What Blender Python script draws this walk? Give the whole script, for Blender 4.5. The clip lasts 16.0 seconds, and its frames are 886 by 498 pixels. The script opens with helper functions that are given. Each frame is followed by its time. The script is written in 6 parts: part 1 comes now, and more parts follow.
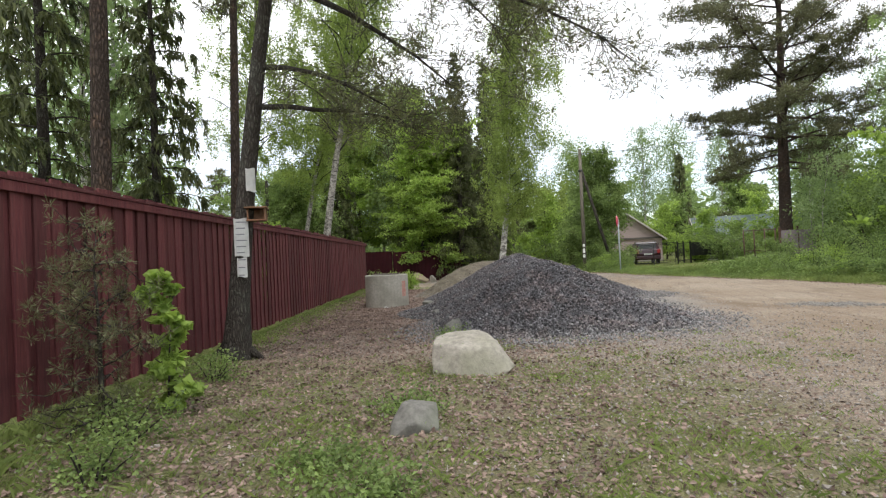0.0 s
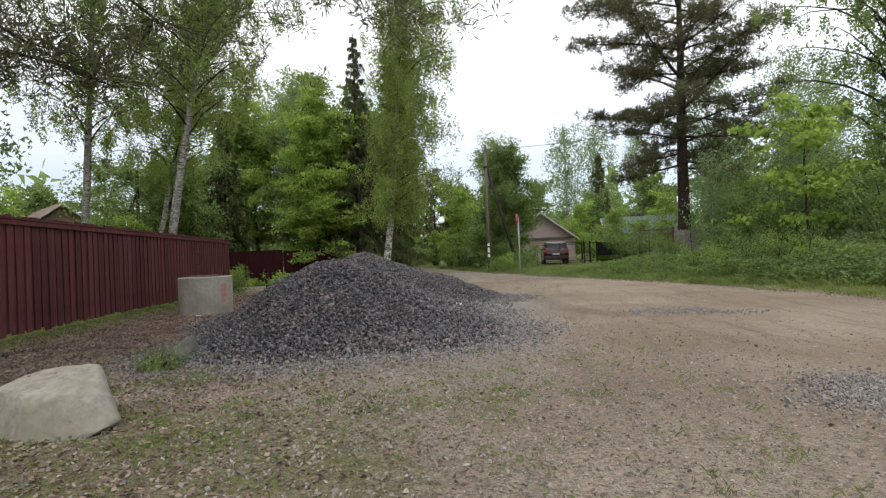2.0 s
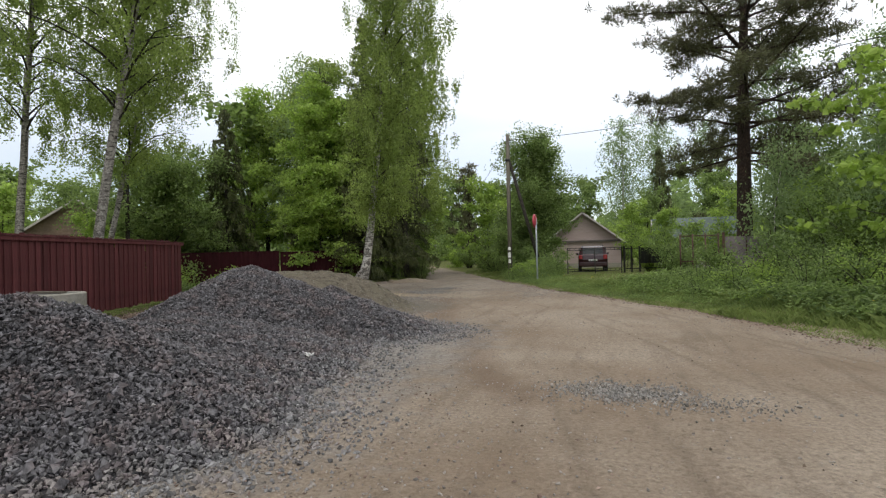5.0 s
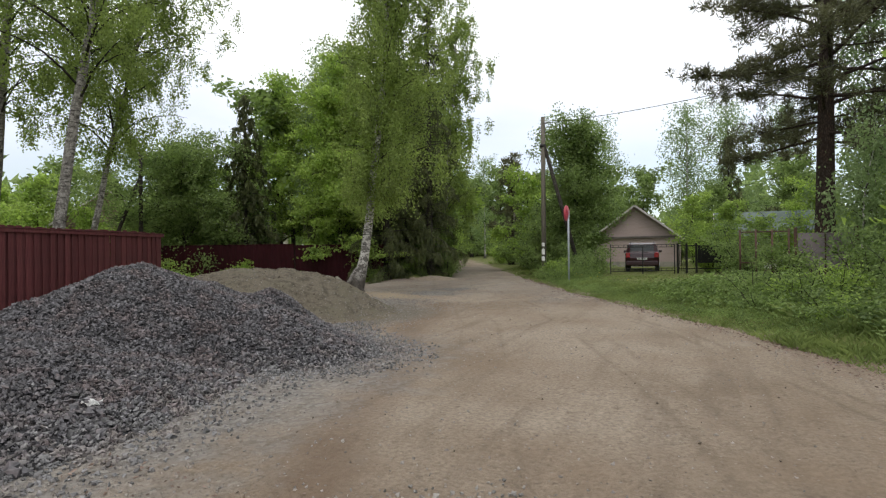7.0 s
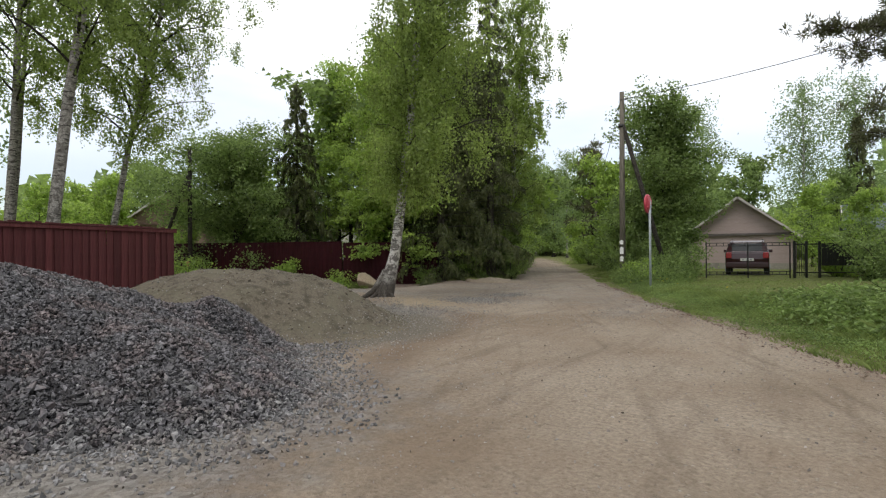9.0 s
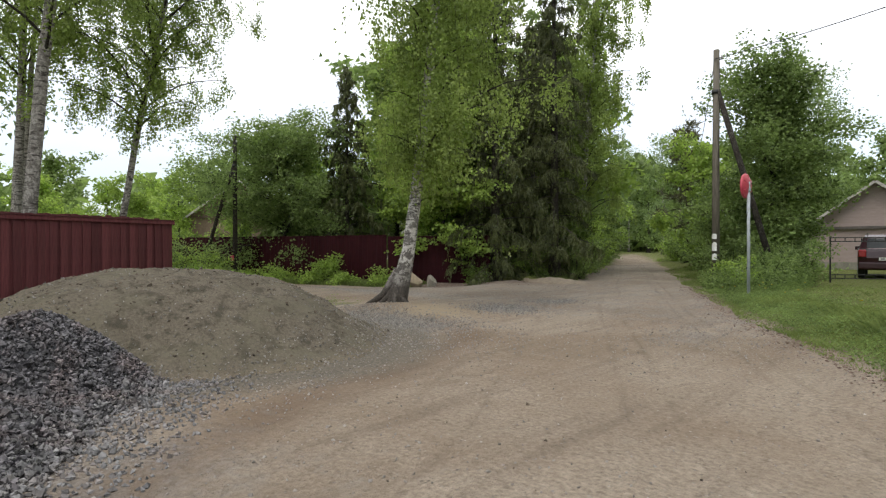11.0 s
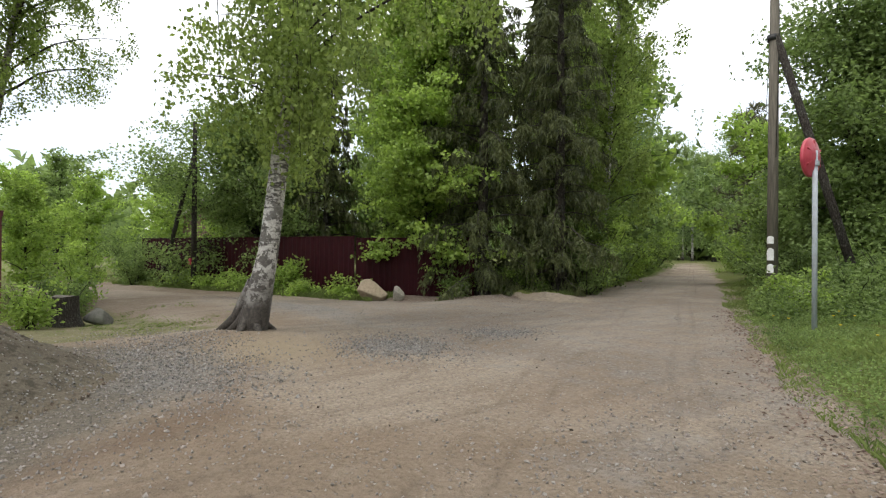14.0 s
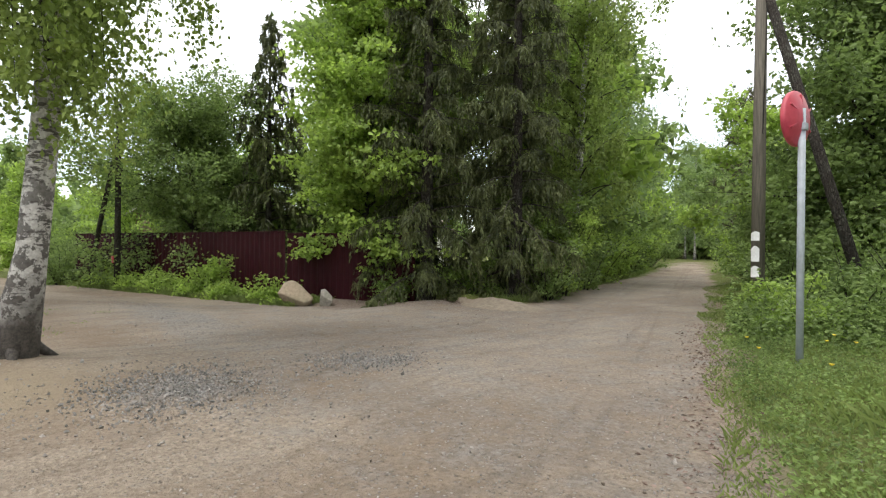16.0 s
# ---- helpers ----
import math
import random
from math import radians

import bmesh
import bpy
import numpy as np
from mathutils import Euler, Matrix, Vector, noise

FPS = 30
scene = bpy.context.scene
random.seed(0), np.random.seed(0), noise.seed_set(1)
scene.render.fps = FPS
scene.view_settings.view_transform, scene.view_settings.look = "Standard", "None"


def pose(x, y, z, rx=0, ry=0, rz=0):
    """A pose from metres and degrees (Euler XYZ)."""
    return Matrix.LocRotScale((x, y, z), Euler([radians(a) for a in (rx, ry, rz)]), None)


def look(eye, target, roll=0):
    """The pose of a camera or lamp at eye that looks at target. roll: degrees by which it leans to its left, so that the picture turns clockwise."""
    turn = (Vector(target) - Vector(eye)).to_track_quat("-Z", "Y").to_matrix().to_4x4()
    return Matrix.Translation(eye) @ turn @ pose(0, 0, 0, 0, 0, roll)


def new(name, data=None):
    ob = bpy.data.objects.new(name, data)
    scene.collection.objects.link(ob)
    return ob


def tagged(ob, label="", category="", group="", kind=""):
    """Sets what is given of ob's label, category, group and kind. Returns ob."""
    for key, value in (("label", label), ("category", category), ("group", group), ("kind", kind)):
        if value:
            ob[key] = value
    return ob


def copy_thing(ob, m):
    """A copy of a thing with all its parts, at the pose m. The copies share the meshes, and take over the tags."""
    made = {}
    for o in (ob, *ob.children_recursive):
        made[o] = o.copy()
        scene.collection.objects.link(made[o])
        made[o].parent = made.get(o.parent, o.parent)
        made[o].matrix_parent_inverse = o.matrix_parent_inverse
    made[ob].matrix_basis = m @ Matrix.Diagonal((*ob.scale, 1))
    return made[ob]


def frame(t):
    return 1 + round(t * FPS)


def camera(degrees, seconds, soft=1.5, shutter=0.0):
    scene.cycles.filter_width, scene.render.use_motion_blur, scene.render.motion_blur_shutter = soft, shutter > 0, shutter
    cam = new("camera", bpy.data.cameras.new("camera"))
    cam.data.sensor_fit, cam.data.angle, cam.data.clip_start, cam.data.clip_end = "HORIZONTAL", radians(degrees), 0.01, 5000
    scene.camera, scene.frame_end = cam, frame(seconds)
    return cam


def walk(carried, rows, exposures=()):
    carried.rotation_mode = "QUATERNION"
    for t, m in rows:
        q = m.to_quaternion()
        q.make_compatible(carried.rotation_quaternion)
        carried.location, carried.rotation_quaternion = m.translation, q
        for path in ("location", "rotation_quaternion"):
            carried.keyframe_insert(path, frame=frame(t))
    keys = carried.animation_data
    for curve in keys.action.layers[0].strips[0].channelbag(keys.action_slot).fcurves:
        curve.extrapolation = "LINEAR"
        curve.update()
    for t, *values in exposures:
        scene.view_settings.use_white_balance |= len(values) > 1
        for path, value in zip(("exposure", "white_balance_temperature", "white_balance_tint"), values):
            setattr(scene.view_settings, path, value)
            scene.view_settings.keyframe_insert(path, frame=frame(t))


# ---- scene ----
cam = camera(79.0, 16.0, soft=1.2)
PATH = [
    (0, (0.816, -0.443, 1.272), (0.211, 1.463, 1.305), -2.7),
    (0.5, (1.384, 0.15, 1.236), (0.875, 2.084, 1.264), -2.8),
    (1, (1.888, 0.8, 1.171), (1.428, 2.746, 1.199), -2.9),
    (1.5, (2.337, 1.458, 1.114), (1.929, 3.415, 1.143), -2.8),
    (2, (2.805, 2.056, 1.152), (2.409, 4.016, 1.173), -2.5),
    (2.5, (3.285, 2.722, 1.172), (2.888, 4.683, 1.191), -2.4),
    (3, (3.711, 3.406, 1.169), (3.311, 5.365, 1.188), -2.4),
    (3.5, (4.108, 4.105, 1.173), (3.702, 6.064, 1.191), -2.3),
    (4, (4.381, 4.827, 1.185), (3.915, 6.772, 1.203), -2.0),
    (4.2, (4.48, 5.132, 1.267), (3.978, 7.068, 1.287), -1.9),
    (6.3, (5.363, 8.366, 1.453), (4.612, 10.22, 1.459), -0.7),
    (6.5, (5.454, 8.671, 1.432), (4.696, 10.522, 1.434), -0.6),
    (7, (5.597, 9.455, 1.427), (4.753, 11.269, 1.432), -0.7),
    (7.5, (5.699, 10.242, 1.414), (4.818, 12.037, 1.419), -0.6),
    (8, (5.652, 11.02, 1.414), (4.697, 12.777, 1.417), -0.6),
    (8.5, (5.568, 11.832, 1.406), (4.554, 13.556, 1.41), -0.5),
    (9, (5.348, 12.697, 1.384), (4.225, 14.352, 1.389), -0.5),
    (9.5, (5.276, 13.493, 1.419), (4.105, 15.114, 1.417), -0.3),
    (10, (5.136, 14.262, 1.434), (3.868, 15.808, 1.431), -0.2),
    (10.2, (5.103, 14.579, 1.427), (3.809, 16.104, 1.421), -0.2),
    (12.3, (4.529, 18.301, 1.36), (3.023, 19.617, 1.365), -0.0),
    (12.5, (4.452, 18.596, 1.378), (2.938, 19.903, 1.39), 0.1),
    (13, (4.238, 19.497, 1.318), (2.71, 20.787, 1.331), 0.2),
    (13.5, (4.07, 20.28, 1.316), (2.535, 21.562, 1.33), 0.4),
    (14, (3.913, 21.115, 1.327), (2.368, 22.384, 1.336), 0.4),
    (14.5, (3.768, 21.846, 1.328), (2.214, 23.105, 1.339), 0.5),
    (15, (3.581, 22.636, 1.321), (2.019, 23.886, 1.325), 0.5),
    (15.5, (3.426, 23.328, 1.342), (1.862, 24.574, 1.347), 0.5),
    (16, (3.286, 24.084, 1.346), (1.726, 25.335, 1.346), 0.6),
]
walk(cam, [(t, look(eye, target, roll)) for t, eye, target, roll in PATH],
     exposures=((0.0, 0.5), (1.0, 0.15), (2.0, -0.02), (4.0, -0.07), (9.0, 0.0), (12.5, 0.3), (14.5, 0.42), (16.0, 0.62)))

# ---- world, sun ----
world = bpy.data.worlds.new("overcast_sky")
scene.world = world
world.use_nodes = True
wn, wl = world.node_tree.nodes, world.node_tree.links
wn.clear()
sky = wn.new("ShaderNodeTexSky")
sky.sky_type, sky.sun_disc = "NISHITA", False
sky.sun_elevation, sky.sun_rotation = radians(52), radians(200)
sky_dim = wn.new("ShaderNodeVectorMath"); sky_dim.operation = "SCALE"; sky_dim.inputs["Scale"].default_value = 0.11
wl.new(sky.outputs[0], sky_dim.inputs[0])
wco = wn.new("ShaderNodeTexCoord")
wmap = wn.new("ShaderNodeMapping"); wmap.inputs["Scale"].default_value = (1.0, 1.0, 3.2)
wl.new(wco.outputs["Generated"], wmap.inputs["Vector"])
wnoise = wn.new("ShaderNodeTexNoise"); wnoise.inputs["Scale"].default_value = 2.3; wnoise.inputs["Detail"].default_value = 6
wl.new(wmap.outputs[0], wnoise.inputs["Vector"])
wramp = wn.new("ShaderNodeMapRange"); wramp.inputs["From Min"].default_value = 0.32; wramp.inputs["From Max"].default_value = 0.6
wramp.inputs["To Min"].default_value = 0.72; wramp.inputs["To Max"].default_value = 0.97
wl.new(wnoise.outputs["Fac"], wramp.inputs["Value"])
wmix = wn.new("ShaderNodeMixRGB"); wmix.inputs[2].default_value = (1.12, 1.13, 1.15, 1)
wsep = wn.new("ShaderNodeSeparateXYZ"); wl.new(wco.outputs["Generated"], wsep.inputs[0])
whigh = wn.new("ShaderNodeMapRange"); whigh.inputs["From Min"].default_value = 0.08; whigh.inputs["From Max"].default_value = 0.36
whigh.inputs["To Min"].default_value = 0.3; whigh.inputs["To Max"].default_value = 1.0
wl.new(wsep.outputs[2], whigh.inputs["Value"])
wcov = wn.new("ShaderNodeMath"); wcov.operation = "MULTIPLY"
wl.new(wramp.outputs[0], wcov.inputs[0]); wl.new(whigh.outputs[0], wcov.inputs[1])
wl.new(wcov.outputs[0], wmix.inputs[0]); wl.new(sky_dim.outputs[0], wmix.inputs[1])
wbg = wn.new("ShaderNodeBackground"); wbg.inputs[1].default_value = 1.3
wout = wn.new("ShaderNodeOutputWorld")
wl.new(wmix.outputs[0], wbg.inputs[0]); wl.new(wbg.outputs[0], wout.inputs[0])
sun = new("sun", bpy.data.lights.new("sun", "SUN"))
sun.data.energy, sun.data.angle, sun.data.color = 1.3, radians(25), (1.0, 0.96, 0.9)
sun.matrix_world = look((3, -8, 20), (0, 2, 0))

# ---- materials ----
def nodes_of(name):
    m = bpy.data.materials.new(name)
    m.use_nodes = True
    nt = m.node_tree
    return m, nt, nt.nodes["Principled BSDF"]


def noise_at(nt, vec, scale, detail=4.0, rough=0.55):
    n = nt.nodes.new("ShaderNodeTexNoise")
    n.inputs["Scale"].default_value, n.inputs["Detail"].default_value, n.inputs["Roughness"].default_value = scale, detail, rough
    if vec is not None:
        nt.links.new(vec, n.inputs["Vector"])
    return n.outputs["Fac"]


def span(nt, val, a, b, lo=0.0, hi=1.0):
    n = nt.nodes.new("ShaderNodeMapRange")
    n.inputs["From Min"].default_value, n.inputs["From Max"].default_value = a, b
    n.inputs["To Min"].default_value, n.inputs["To Max"].default_value = lo, hi
    nt.links.new(val, n.inputs["Value"])
    return n.outputs[0]


def mixc(nt, fac, a, b):
    n = nt.nodes.new("ShaderNodeMixRGB")
    for sock, v in ((n.inputs[0], fac), (n.inputs[1], a), (n.inputs[2], b)):
        if isinstance(v, (int, float)):
            sock.default_value = v
        elif isinstance(v, tuple):
            sock.default_value = (*v, 1)
        else:
            nt.links.new(v, sock)
    return n.outputs[0]


def calc(nt, op, a, b):
    n = nt.nodes.new("ShaderNodeMath"); n.operation = op
    for sock, v in ((n.inputs[0], a), (n.inputs[1], b)):
        if isinstance(v, (int, float)):
            sock.default_value = v
        else:
            nt.links.new(v, sock)
    return n.outputs[0]


def bump(nt, bsdf, height, strength, distance=0.02):
    n = nt.nodes.new("ShaderNodeBump")
    n.inputs["Strength"].default_value, n.inputs["Distance"].default_value = strength, distance
    nt.links.new(height, n.inputs["Height"])
    nt.links.new(n.outputs[0], bsdf.inputs["Normal"])


def surface(name, c1, c2, scale, rough=0.85, relief=0.3, c3=None, big=0.4, metal=0.0, stretch=None, vary="", island=False, swing=(0.45, 1.6)):
    """Two-scale procedural surface: fine grain between c1 and c2, broad stains of c3."""
    m, nt, bsdf = nodes_of(name)
    co = nt.nodes.new("ShaderNodeTexCoord").outputs["Object"]
    if stretch:
        mp = nt.nodes.new("ShaderNodeMapping"); mp.inputs["Scale"].default_value = stretch
        nt.links.new(co, mp.inputs["Vector"]); co = mp.outputs[0]
    fine = noise_at(nt, co, scale, 6, 0.65)
    col = mixc(nt, span(nt, fine, 0.35, 0.65), c1, c2)
    broad = noise_at(nt, co, scale * 0.13, 3)
    col = mixc(nt, calc(nt, "MULTIPLY", span(nt, broad, 0.45, 0.65), big), col, c3 or tuple(x * 0.6 for x in c1))
    if vary == "object":
        rnd = nt.nodes.new("ShaderNodeObjectInfo").outputs["Random"]
    if island:
        rnd = nt.nodes.new("ShaderNodeNewGeometry").outputs["Random Per Island"]
    if vary or island:
        hsv = nt.nodes.new("ShaderNodeHueSaturation")
        nt.links.new(span(nt, rnd, 0, 1, *swing) if island else span(nt, rnd, 0, 1, 0.75, 1.3), hsv.inputs["Value"])
        nt.links.new(col, hsv.inputs["Color"]); col = hsv.outputs[0]
    nt.links.new(col, bsdf.inputs["Base Color"])
    bsdf.inputs["Roughness"].default_value, bsdf.inputs["Metallic"].default_value = rough, metal
    if relief:
        bump(nt, bsdf, fine, relief)
    return m


def leaf_material(name, dark, light, through_amount=0.35, rough=0.55, clumps=1.3):
    """Leaf: diffuse reflection and light let through, every leaf a little different."""
    m, nt, bsdf = nodes_of(name)
    rnd = nt.nodes.new("ShaderNodeNewGeometry").outputs["Random Per Island"]
    co = nt.nodes.new("ShaderNodeTexCoord").outputs["Object"]
    clump = span(nt, noise_at(nt, co, clumps, 3), 0.34, 0.66)
    fac = calc(nt, "ADD", calc(nt, "MULTIPLY", rnd, 0.5), calc(nt, "MULTIPLY", clump, 0.5))
    col = mixc(nt, fac, dark, light)
    nt.links.new(col, bsdf.inputs["Base Color"])
    bsdf.inputs["Roughness"].default_value = rough
    bsdf.inputs["Specular IOR Level"].default_value = 0.3
    tr = nt.nodes.new("ShaderNodeBsdfTranslucent")
    hsv = nt.nodes.new("ShaderNodeHueSaturation"); hsv.inputs["Saturation"].default_value = 1.1; hsv.inputs["Value"].default_value = 1.5
    nt.links.new(col, hsv.inputs["Color"]); nt.links.new(hsv.outputs[0], tr.inputs["Color"])
    mx = nt.nodes.new("ShaderNodeMixShader"); mx.inputs[0].default_value = through_amount
    nt.links.new(bsdf.outputs[0], mx.inputs[1]); nt.links.new(tr.outputs[0], mx.inputs[2])
    nt.links.new(mx.outputs[0], nt.nodes["Material Output"].inputs["Surface"])
    return m


M_birch_leaf = leaf_material("birch_leaves", (0.08, 0.113, 0.03), (0.335, 0.425, 0.12), 0.46)
M_bright_leaf = leaf_material("young_maple_leaves", (0.11, 0.172, 0.038), (0.42, 0.55, 0.14), 0.46)
M_mid_leaf = leaf_material("broad_leaves", (0.052, 0.082, 0.027), (0.3, 0.4, 0.135), 0.43)
M_dark_leaf = leaf_material("linden_leaves", (0.036, 0.062, 0.014), (0.165, 0.24, 0.05), 0.38)
M_pale_leaf = leaf_material("aspen_leaves", (0.12, 0.175, 0.075), (0.27, 0.35, 0.155), 0.45)
M_spruce = leaf_material("spruce_needles", (0.018, 0.026, 0.011), (0.15, 0.17, 0.06), 0.2, clumps=2.4)
M_pine = leaf_material("pine_needles", (0.042, 0.046, 0.024), (0.175, 0.175, 0.085), 0.2, clumps=1.8)
M_grass = leaf_material("grass_blades", (0.082, 0.118, 0.032), (0.255, 0.312, 0.1), 0.36)
M_litter = leaf_material("dead_leaves", (0.05, 0.029, 0.022), (0.37, 0.275, 0.225), 0.05, 0.8, clumps=2.5)
M_flower = surface("dandelion_petals", (0.75, 0.55, 0.02), (0.8, 0.6, 0.03), 60, 0.7, 0)


def plated_bark(name, crack, plate, patch, scale=1.0):
    """Bark broken into upright plates by dark cracks, with lichen-grey patches."""
    m, nt, bsdf = nodes_of(name)
    co = nt.nodes.new("ShaderNodeTexCoord").outputs["Object"]
    mp = nt.nodes.new("ShaderNodeMapping"); mp.inputs["Scale"].default_value = (1, 1, 0.28)
    nt.links.new(co, mp.inputs["Vector"])
    vor = nt.nodes.new("ShaderNodeTexVoronoi"); vor.feature = "DISTANCE_TO_EDGE"; vor.inputs["Scale"].default_value = 30 * scale
    warp = nt.nodes.new("ShaderNodeMixRGB"); warp.blend_type = "ADD"; warp.inputs[0].default_value = 0.05
    wn_ = nt.nodes.new("ShaderNodeTexNoise"); wn_.inputs["Scale"].default_value = 9 * scale; nt.links.new(co, wn_.inputs["Vector"])
    nt.links.new(mp.outputs[0], warp.inputs[1]); nt.links.new(wn_.outputs["Color"], warp.inputs[2])
    nt.links.new(warp.outputs[0], vor.inputs["Vector"])
    gap = span(nt, vor.outputs["Distance"], 0.0, 0.34, 0.15, 1.0)
    fine = noise_at(nt, co, 40 * scale, 5, 0.7)
    col = mixc(nt, span(nt, fine, 0.3, 0.7), tuple(c * 0.65 for c in plate), plate)
    col = mixc(nt, calc(nt, "MULTIPLY", span(nt, noise_at(nt, co, 3.2, 4, 0.65), 0.5, 0.62), 0.7), col, patch)
    col = mixc(nt, gap, crack, col)
    nt.links.new(col, bsdf.inputs["Base Color"])
    bsdf.inputs["Roughness"].default_value = 0.95
    bsdf.inputs["Specular IOR Level"].default_value = 0.2
    bump(nt, bsdf, calc(nt, "ADD", gap, calc(nt, "MULTIPLY", fine, 0.3)), 0.9, 0.03)
    return m


M_bark = plated_bark("grey_brown_bark", (0.022, 0.018, 0.015), (0.098, 0.085, 0.072), (0.13, 0.13, 0.11))
M_pine_bark = plated_bark("pine_bark", (0.02, 0.014, 0.012), (0.1, 0.074, 0.06), (0.135, 0.085, 0.06), 0.7)


def birch_bark(name, white, grey):
    m, nt, bsdf = nodes_of(name)
    co = nt.nodes.new("ShaderNodeTexCoord").outputs["Object"]
    mp = nt.nodes.new("ShaderNodeMapping"); mp.inputs["Scale"].default_value = (2.2, 2.2, 9)
    nt.links.new(co, mp.inputs["Vector"])
    bands = span(nt, noise_at(nt, mp.outputs[0], 2.2, 5, 0.65), 0.54, 0.58)
    patch = span(nt, noise_at(nt, co, 8, 5, 0.7), 0.49, 0.53)
    sep = nt.nodes.new("ShaderNodeSeparateXYZ"); nt.links.new(co, sep.inputs[0])
    rough_foot = span(nt, sep.outputs[2], 0.15, 3.6, 1.0, 0.45)
    foot = span(nt, calc(nt, "ADD", sep.outputs[2], calc(nt, "MULTIPLY", noise_at(nt, co, 5, 4), 0.9)), 0.75, 1.45, 0.97, 0.0)
    dark = calc(nt, "MAXIMUM", calc(nt, "MAXIMUM", calc(nt, "MULTIPLY", bands, 0.9), calc(nt, "MULTIPLY", patch, rough_foot)), foot)
    pale = mixc(nt, span(nt, noise_at(nt, co, 30, 4), 0.3, 0.7), grey, white)
    col = mixc(nt, dark, pale, mixc(nt, span(nt, noise_at(nt, co, 22, 5, 0.7), 0.35, 0.65), (0.02, 0.017, 0.014), (0.08, 0.067, 0.055)))
    nt.links.new(col, bsdf.inputs["Base Color"]); bsdf.inputs["Roughness"].default_value = 0.85
    bump(nt, bsdf, dark, 0.6, 0.03)
    return m


M_birch = birch_bark("birch_bark", (0.66, 0.64, 0.6), (0.38, 0.355, 0.32))
# the same birch bark toned down, backlight shade painted into its colour
M_birch_backlit = birch_bark("backlit_birch_bark", (0.5, 0.47, 0.43), (0.2, 0.18, 0.16))
M_board = surface("red_brown_stained_boards", (0.068, 0.019, 0.022), (0.115, 0.032, 0.034), 7, 0.75, 0.35, (0.15, 0.06, 0.055), 0.4, stretch=(6, 6, 0.5), vary="object")
# darker than the steel's own maroon: overhanging trees' shade is in the base colour
M_sheet = surface("tree_shaded_maroon_steel", (0.022, 0.003, 0.0055), (0.03, 0.0042, 0.007), 5, 0.62, 0.05, (0.045, 0.009, 0.011), 0.3)
for m_, lv_ in ((M_sheet, 0.12), (M_board, 0.25)):
    m_.node_tree.nodes["Principled BSDF"].inputs["Specular IOR Level"].default_value = lv_
M_concrete = surface("weathered_concrete", (0.25, 0.235, 0.2), (0.34, 0.32, 0.275), 18, 0.92, 0.3, (0.18, 0.172, 0.14), 0.6)
M_rock = surface("granite_boulder", (0.2, 0.183, 0.155), (0.35, 0.322, 0.275), 14, 0.9, 0.6, (0.22, 0.22, 0.15), 0.6)
M_rock_dark = surface("grey_rock", (0.095, 0.091, 0.08), (0.175, 0.167, 0.15), 14, 0.9, 0.6, (0.13, 0.14, 0.1), 0.6)
M_chip = surface("crushed_stone", (0.034, 0.032, 0.034), (0.105, 0.1, 0.107), 25, 0.55, 0.2, (0.11, 0.076, 0.07), 0.45, island=True, swing=(0.25, 2.15))
M_chip_pale = surface("dusty_crushed_stone", (0.155, 0.146, 0.134), (0.255, 0.243, 0.226), 25, 0.85, 0.2, (0.25, 0.215, 0.175), 0.4, island=True, swing=(0.5, 1.4))
M_chip_dusty = surface("pale_grey_crushed_stone", (0.105, 0.103, 0.103), (0.235, 0.23, 0.23), 25, 0.85, 0.2, (0.2, 0.16, 0.14), 0.55, island=True, swing=(0.45, 1.45))
M_road_stone = surface("dusty_road_stone", (0.185, 0.168, 0.15), (0.31, 0.285, 0.255), 25, 0.9, 0.2, (0.29, 0.235, 0.2), 0.5, island=True, swing=(0.7, 1.32))
M_pebble = surface("mixed_pebbles", (0.16, 0.142, 0.128), (0.36, 0.325, 0.295), 25, 0.9, 0.2, (0.27, 0.21, 0.18), 0.5, island=True, swing=(0.4, 1.5))
# heap core, coloured darker than its stones as painted shade in the gaps
M_chip_gap_shade = surface("shaded_stone_gaps", (0.02, 0.02, 0.022), (0.06, 0.06, 0.065), 30, 0.9, 1.0, (0.1, 0.09, 0.09), 0.5)


def sand_surface():
    m, nt, bsdf = nodes_of("grey_sand_and_screenings")
    co = nt.nodes.new("ShaderNodeTexCoord").outputs["Object"]
    fine, mid, big = noise_at(nt, co, 30, 6, 0.75), noise_at(nt, co, 5.5, 6, 0.7), noise_at(nt, co, 1.1, 4, 0.6)
    col = mixc(nt, span(nt, fine, 0.35, 0.65), (0.095, 0.081, 0.06), (0.175, 0.15, 0.114))
    col = mixc(nt, calc(nt, "MULTIPLY", span(nt, mid, 0.5, 0.6), 0.75), col, (0.055, 0.049, 0.036))
    col = mixc(nt, calc(nt, "MULTIPLY", span(nt, big, 0.5, 0.6), 0.55), col, (0.135, 0.122, 0.085))
    at = nt.nodes.new("ShaderNodeAttribute"); at.attribute_name = "toe"
    toe = span(nt, calc(nt, "ADD", at.outputs["Fac"], calc(nt, "MULTIPLY", mid, 0.7)), 0.75, 1.3)
    col = mixc(nt, toe, col, mixc(nt, span(nt, fine, 0.35, 0.65), (0.13, 0.105, 0.075), (0.25, 0.205, 0.15)))
    nt.links.new(col, bsdf.inputs["Base Color"])
    bsdf.inputs["Roughness"].default_value = 0.95
    bsdf.inputs["Specular IOR Level"].default_value = 0.2
    bump(nt, bsdf, calc(nt, "ADD", calc(nt, "MULTIPLY", fine, 0.5), mid), 0.9, 0.05)
    return m


